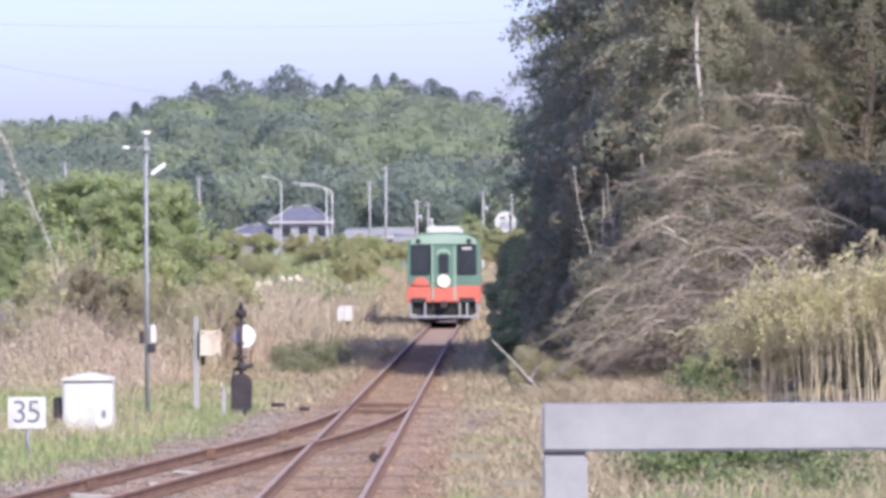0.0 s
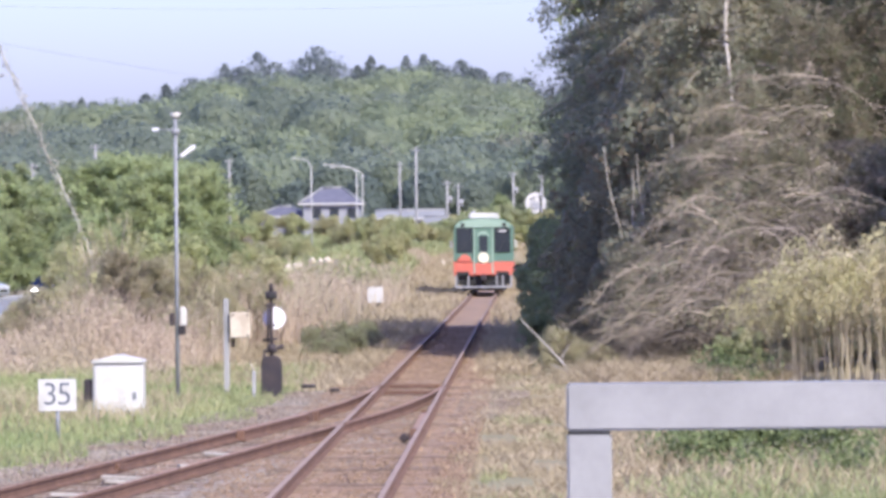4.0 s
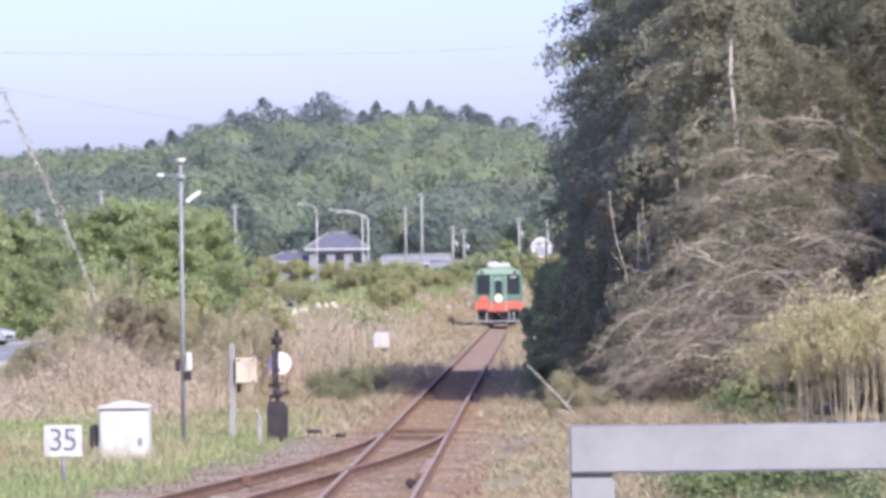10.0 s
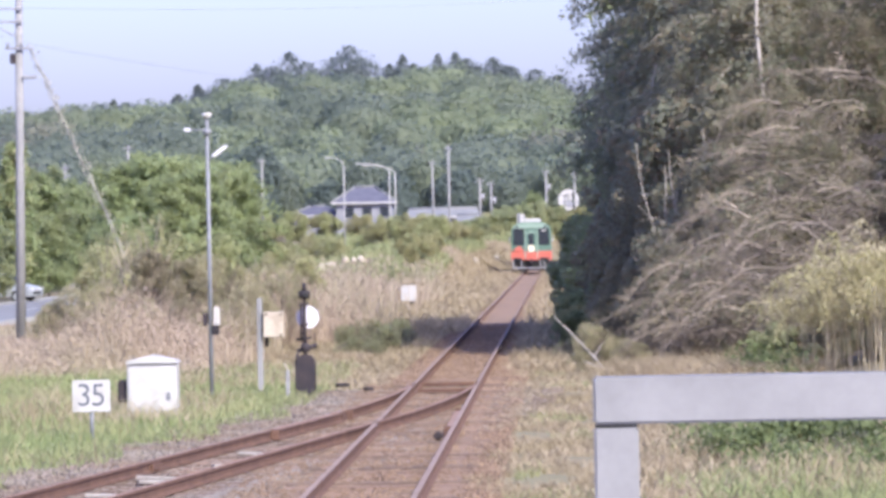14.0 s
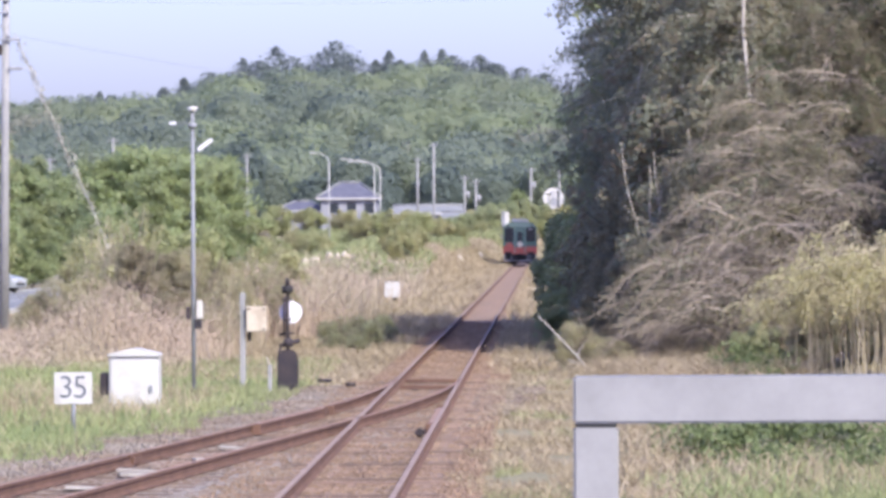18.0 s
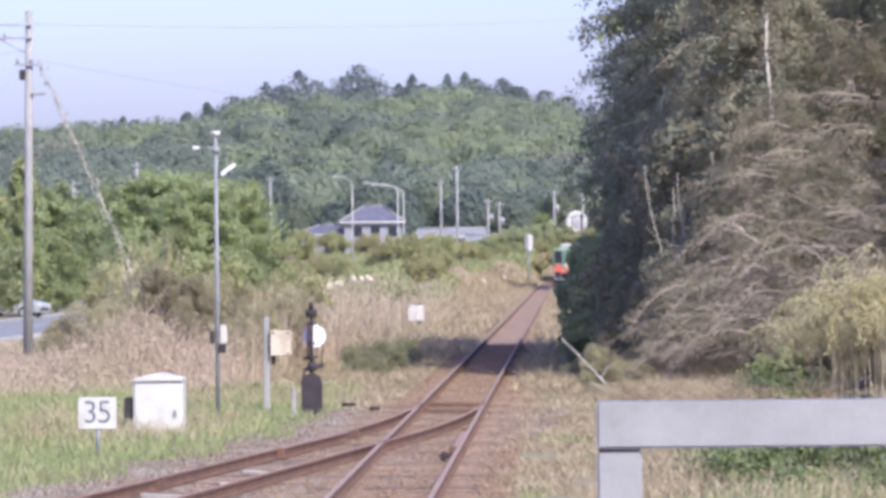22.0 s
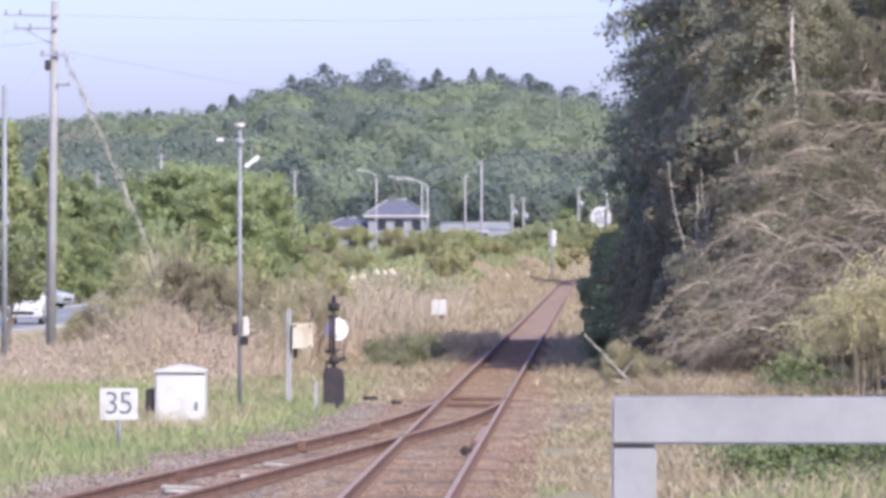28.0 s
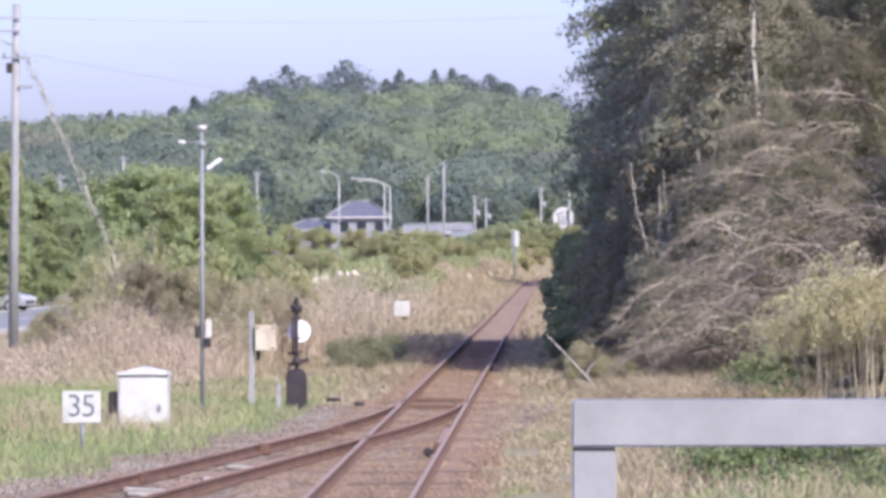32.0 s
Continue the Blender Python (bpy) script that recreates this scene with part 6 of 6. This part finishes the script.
tagged(part("dead_weeds", g.mesh("dead_weeds", ["dead"])), "pinkish-brown dead weeds on waste ground", "weeds", kind="stuff")
g = Geo()
bare = lambda x, y: (np.abs(x - track_x(y)) > 1.15 + 0.25 * np.sin(y * 0.9)) & (np.sin(x * 3.1 - y * 0.47) + np.sin(y * 1.05 + x * 1.9) + 0.5 * np.sin(y * 2.7 + x * 5) > -0.45 - 0.35 * (x - 1.2))
blades(g, scatter(rng, 42000, 1.0, 4.2, 46, 100, bare), 0.11, 0.022, rng, 0.9)
blades(g, scatter(rng, 16000, 2.6, 9.5, 50, 84), 0.22, 0.025, rng, 0.6)
blades(g, scatter(rng, 15000, 2.9, 6.8, 88, 97), 0.30, 0.022, rng, 1.4)
blades(g, scatter(rng, 36000, -5.5, -0.78, 138, 440), 0.30, 0.05, rng, 0.6)
blades(g, scatter(rng, 9000, 0.95, 4.0, 98, 142), 0.24, 0.03, rng, 0.8)
blades(g, scatter(rng, 11000, 0.78, 4.0, 140, 440), 0.28, 0.05, rng, 0.6)
blades(g, scatter(rng, 26000, -6.0, -1.2, 90, 150), 0.17, 0.03, rng, 0.8)
b = scatter(rng, 30000, -13, 12, 425, 575)
blades(g, b[np.abs(b[:, 0] - track_x(b[:, 1])) > 1.4], 0.34, 0.10, rng, 0.6)
tagged(part("dry_grass", g.mesh("dry_grass", ["straw"])), "bleached dry grass beside the line", "grass", kind="stuff")
g = Geo()
for k in range(120):
    x, y = 3.7 + 4.6 * rng.uniform(0, 1) ** 1.4, rng.uniform(55, 72)
    r = rng.uniform(0.25, 0.6)
    c = scatter(rng, 150, x - r, x + r, y - r, y + r)
    c[:, 2] += rng.uniform(0, 1, 150) * rng.uniform(0.15, 0.6) * (1 - ((c[:, 0] - x) / r) ** 2)
    leaves(g, c, 0.075, 0.45, rng, 0.0, int(k % 4 == 0))
for k in range(16):
    x, y = rng.uniform(5.5, 6.3), rng.uniform(88, 93)
    c = scatter(rng, 120, x - 0.5, x + 0.5, y - 0.5, y + 0.5)
    c[:, 2] += rng.uniform(0, 0.65, 120) * rng.uniform(0.4, 1.0)
    leaves(g, c, 0.09, 0.45, rng, 0.0)
tagged(part("green_weeds", g.mesh("green_weeds", ["weed", "dull_green"])), "fresh green weeds in dry grass", "weeds", kind="stuff")


def stones(rng, pts, size):
    n = len(pts)
    cube = np.array([[x, y, z] for z in (-1, 1) for y in (-1, 1) for x in (-1, 1)]) * 0.5
    f = np.array([[0, 2, 3, 1], [4, 5, 7, 6], [0, 1, 5, 4], [2, 6, 7, 3], [0, 4, 6, 2], [1, 3, 7, 5]])
    s = size * rng.uniform(0.5, 1.4, (n, 1, 3)) * np.array([1, 1, 0.7])
    a = rng.uniform(0, 6.28, n)
    v = cube[None] * s * rng.uniform(0.7, 1.2, (n, 8, 1))
    x = v[..., 0] * np.cos(a)[:, None] - v[..., 1] * np.sin(a)[:, None]
    y = v[..., 0] * np.sin(a)[:, None] + v[..., 1] * np.cos(a)[:, None]
    v = np.stack([x, y, v[..., 2]], -1) + pts[:, None]
    return v.reshape(-1, 3), (np.arange(n)[:, None, None] * 8 + f[None]).reshape(-1, 4)


g = Geo()
p = np.column_stack([rng.uniform(-1.6, 1.4, 13000), rng.uniform(44, 100, 13000), np.full(13000, -0.152)])
g.add(*stones(rng, p, 0.036), 1)
p = np.column_stack([rng.uniform(-1.2, 1.2, 7000), rng.uniform(92, 150, 7000), np.full(7000, -0.155)])
g.add(*stones(rng, p, 0.05), 1)
y = rng.uniform(40, 88, 22000)
p = np.column_stack([branch_x(y) + rng.uniform(-2.6, 2.1, 22000), y, np.full(22000, -0.162)])
g.add(*stones(rng, p, 0.040))
tagged(part("loose_ballast", g.mesh("loose_ballast", ["stone", "rust_stone"])), "loose grey and rusty ballast stones", "stones", kind="stuff")

# pale boards and offcuts between the side line's rails
for x, y, w, d, rz in ((0.12, 54.6, 0.62, 0.16, 12), (-0.16, 55.6, 0.5, 0.14, -6), (0.22, 58.3, 0.45, 0.14, 20), (-0.05, 61.5, 0.4, 0.12, -14), (0.05, 51.8, 0.55, 0.15, 4)):
    tagged(part("board", box("board", -w / 2, w / 2, -d / 2, d / 2, 0, 0.03, "old_board", 0.006), None, pose(float(branch_x(y)) + x, y, -0.138, 2, 3, rz)), "pale weathered board lying between the rails", "board", "loose boards")

# pale rubble along the top of the dry slope
for k in range(13):
    x, y = rng.uniform(-15.0, -9.5), rng.uniform(282, 292)
    bm = bmesh.new()
    bmesh.ops.create_icosphere(bm, subdivisions=1, radius=0.16 + 0.14 * rng.random())
    for v in bm.verts:
        v.co *= 0.8 + 0.4 * rng.random()
    tagged(part("boulder", bm_mesh("boulder", bm, "cream"), None, pose(x, y, float(land(x, y)) + 0.12, 0, 0, rng.uniform(0, 360))), "pale weathered boulder in the weeds", "stone", "pale boulders")

for x, y, s in ((-3.5, 412, 0.34), (-3.75, 330, 0.26), (-4.6, 372, 0.24)):
    bm = bmesh.new()
    bmesh.ops.create_icosphere(bm, subdivisions=1, radius=s)
    for v in bm.verts:
        v.co *= 0.8 + 0.4 * rng.random()
    tagged(part("boulder", bm_mesh("boulder", bm, "cream"), None, pose(x, y, float(land(x, y)) + 0.22, 0, 0, 40)), "pale stone showing in the dry slope", "stone", "pale boulders")

# ---- the far wooded hill ----
rng = np.random.default_rng(91)


def crown(g, rng, at, r, h, n, size, k):
    """A rounded far crown: leaf tufts over a lumpy dome, seen from the line's side."""
    o = unit(rng.normal(size=(n * 2, 3)))
    o = o[(o[:, 1] < 0.3) & (o[:, 2] > -0.8)][:n]
    bump = unit(rng.normal(size=(9, 3)) + np.array([0, -0.5, 0.5]))
    dot = o @ bump.T
    wt = np.exp(-(1 - dot) * 10) * rng.uniform(0.6, 1.3, 9)
    grow = 0.80 + 0.30 * wt.max(1)
    q = o * np.array([r, r, h * 0.5]) * (grow * rng.uniform(0.86, 1.08, len(o)))[:, None] + np.array([0, 0, h * 0.5])
    # the dense inside of the crown, under the tufts
    th, ph = np.meshgrid(np.linspace(0.06, 2.5, 8), np.linspace(math.pi, 2 * math.pi, 11), indexing="ij")
    c = np.stack([np.sin(th) * np.cos(ph), np.sin(th) * np.sin(ph), np.cos(th)], -1).reshape(-1, 3)
    full = 0.66 + 0.27 * (np.exp(-(1 - c @ bump.T) * 10)).max(1)
    i, j = np.meshgrid(np.arange(7), np.arange(10), indexing="ij")
    g.add(c * np.array([r, r, h * 0.5]) * full[:, None] + np.array([0, 0, h * 0.5]) + at, np.stack([i * 11 + j, (i + 1) * 11 + j, (i + 1) * 11 + j + 1, i * 11 + j + 1], -1).reshape(-1, 4), k)
    away = np.einsum("ij,ijk->ik", wt, o[:, None] - dot[..., None] * bump[None])
    leaves(g, q + at, size, 0.9, rng, 0.0, k, out=unit(o + 0.8 * away), jitter=0.42)


g = Geo()
for y in np.arange(650, 1125, 11.0):
    for x in np.arange(-200, 130, 9.5):
        px, py = x + rng.uniform(-5, 5), y + rng.uniform(-5, 5)
        if py < 690 and -40 < px < 8:
            continue
        size = rng.uniform(0, 1) ** 1.5 * (0.5 if py > 1050 else 1.0)
        h, r = 7.5 + 5.5 * size, 3.8 + 4.2 * size
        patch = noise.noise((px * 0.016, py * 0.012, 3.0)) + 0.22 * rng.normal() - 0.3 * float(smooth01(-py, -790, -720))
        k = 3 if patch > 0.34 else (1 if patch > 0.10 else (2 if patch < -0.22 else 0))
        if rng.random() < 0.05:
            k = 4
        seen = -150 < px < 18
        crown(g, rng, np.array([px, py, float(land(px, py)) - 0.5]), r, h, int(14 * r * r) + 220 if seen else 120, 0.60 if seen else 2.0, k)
# darker trees at the hill's foot, behind the houses: across, along, top, half width
for px, py, top, r in ((-39.5, 660, 16.0, 3.0), (-37.0, 664, 13.5, 3.2), (-42.5, 668, 13.0, 3.4), (-46.0, 662, 11.0, 3.0), (-57, 668, 13.5, 3.6), (-62, 664, 14.5, 4.0), (-67, 668, 12.5, 4.0), (-52, 672, 12.5, 3.5), (-25.5, 672, 12.5, 3.0), (-21, 668, 11.0, 3.2), (-17, 674, 13.0, 3.4), (-12.5, 670, 12.0, 3.2), (-8.5, 676, 12.5, 3.0), (-4.5, 668, 10.0, 3.0), (-1, 674, 11.5, 3.2), (2.5, 668, 12.5, 3.4), (6, 672, 13.0, 3.2), (-30, 674, 10.5, 3.0)):
    z = float(land(px, py)) - 0.5
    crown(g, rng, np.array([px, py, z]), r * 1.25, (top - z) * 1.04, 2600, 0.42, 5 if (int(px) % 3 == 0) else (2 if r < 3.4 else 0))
tagged(part("far_woods", g.mesh("far_woods", ["wood_a", "wood_b", "wood_c", "wood_d", "wood_e", "wood_f"], True)), "mixed green woods on a low hill, haze in the leaf colour", "woods", kind="stuff")
# dark conifers and crowns that stand over the crest: across, along, height, half width, pointedness
g = Geo()
CREST = [(-107, 1085, 10, 2.2, 0.6), (-98.5, 1090, 13, 2.2, 1.0), (-96, 1090, 12, 3.0, 0.7), (-84, 1090, 13, 2.8, 0.8), (-79.5, 1092, 15, 2.5, 0.9), (-76, 1088, 12, 2.6, 0.7), (-73.5, 1090, 15, 3.4, 0.6), (-66, 1090, 15.5, 3.4, 0.9), (-62, 1086, 14, 3.6, 0.5), (-58.5, 1090, 16.5, 3.4, 0.8), (-55, 1092, 14, 3.2, 0.6), (-46, 1085, 13.5, 4.8, 0.5), (-43.5, 1080, 15.5, 4.4, 0.7), (-40.5, 1082, 12, 4.2, 0.5), (-36, 1092, 12.5, 2.2, 0.9), (-33, 1090, 14.5, 2.2, 1.0), (-30.5, 1090, 12.5, 2.4, 0.8), (-25, 1090, 14.5, 2.4, 1.0), (-21, 1092, 15, 2.6, 0.9), (-17, 1090, 12, 3.0, 0.5), (-12.5, 1090, 14, 3.0, 0.7), (-8.5, 1092, 12.5, 2.8, 0.7), (-3, 1090, 12.5, 3.0, 0.6), (2, 1090, 12, 3.0, 0.6)]
CREST += [(x + rng.uniform(1.8, 3.2) * (-1) ** i, y - rng.uniform(2, 8), h * rng.uniform(0.78, 0.92), w * 1.1, 0.5) for i, (x, y, h, w, point) in enumerate(CREST)]
for x, y, h, w, point in CREST:
    h *= 0.98 if x < -70 else 1.05
    n = 1400
    w *= 1.3
    point *= 0.75
    if abs(x + 43) < 5:
        y -= 22.0
    u = rng.uniform(0, 1, n) ** 0.9
    a = rng.uniform(0, 6.28, n)
    tiers = rng.uniform(5, 8)
    step = (u * tiers + 0.4 * np.sin(a * 2 + x)) % 1.0
    lump = (1 + 0.3 * np.sin(a * 3 + u * 9 + x)) * (1.15 - 0.6 * step)
    rad = 1.8 * w * lump * (1 - u) ** point * (0.35 + 0.65 * np.minimum(1, u * 5)) * rng.uniform(0.45, 1.12, n) + 0.12
    o = np.column_stack([np.cos(a), np.sin(a), 0.3 + 0 * a])
    q = np.column_stack([np.cos(a) * rad, np.sin(a) * rad, (h + 0.5) * (0.12 + 0.88 * u)]) + [x, y, float(land(x, y))]
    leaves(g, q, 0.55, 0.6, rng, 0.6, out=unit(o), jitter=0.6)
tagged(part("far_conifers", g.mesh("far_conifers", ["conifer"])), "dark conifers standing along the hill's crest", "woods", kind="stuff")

# ---- sleepers, last ----
sl = box("sleeper", -1.05, 1.05, -0.11, 0.11, -0.18, -0.141, "sleeper", 0.012, 1)
for k in range(236):
    y = 44 + k * 0.66
    part("sleeper", sl, main_line, pose(0.02 * math.sin(k * 3.7), y, -0.010 + 0.016 * math.sin(k * 5.1) - (0.03 if y > 93 else 0.0), 0.5 * math.sin(k * 1.9), 0, 0.6 * math.sin(k * 2.3)))
for k in range(52):
    y = 36 + k * 0.72
    if y < 72:
        part("sleeper", sl, side_line, pose(float(branch_x(y)), y, -0.004, 0, 0, -5.5 + math.sin(k * 1.7)))

# the sleepers under and behind the platform's end, joined
g = Geo()
block = np.array([[x, y, z] for z in (-0.18, -0.141) for y in (-0.11, 0.11) for x in (-1.05, 1.05)])
faces = np.array([[0, 2, 3, 1], [4, 5, 7, 6], [0, 1, 5, 4], [2, 6, 7, 3], [0, 4, 6, 2], [1, 3, 7, 5]])
for y in np.arange(-58, 44, 0.66):
    g.add(block + [0, y, 0.008], faces)
for y in np.arange(-19, 36, 0.72):
    g.add(block + [float(branch_x(y)), y, -0.004], faces)
tagged(part("sleepers", g.mesh("sleepers", ["sleeper"])), "weathered wooden sleepers beside the platform", "sleepers", kind="stuff")

motions()
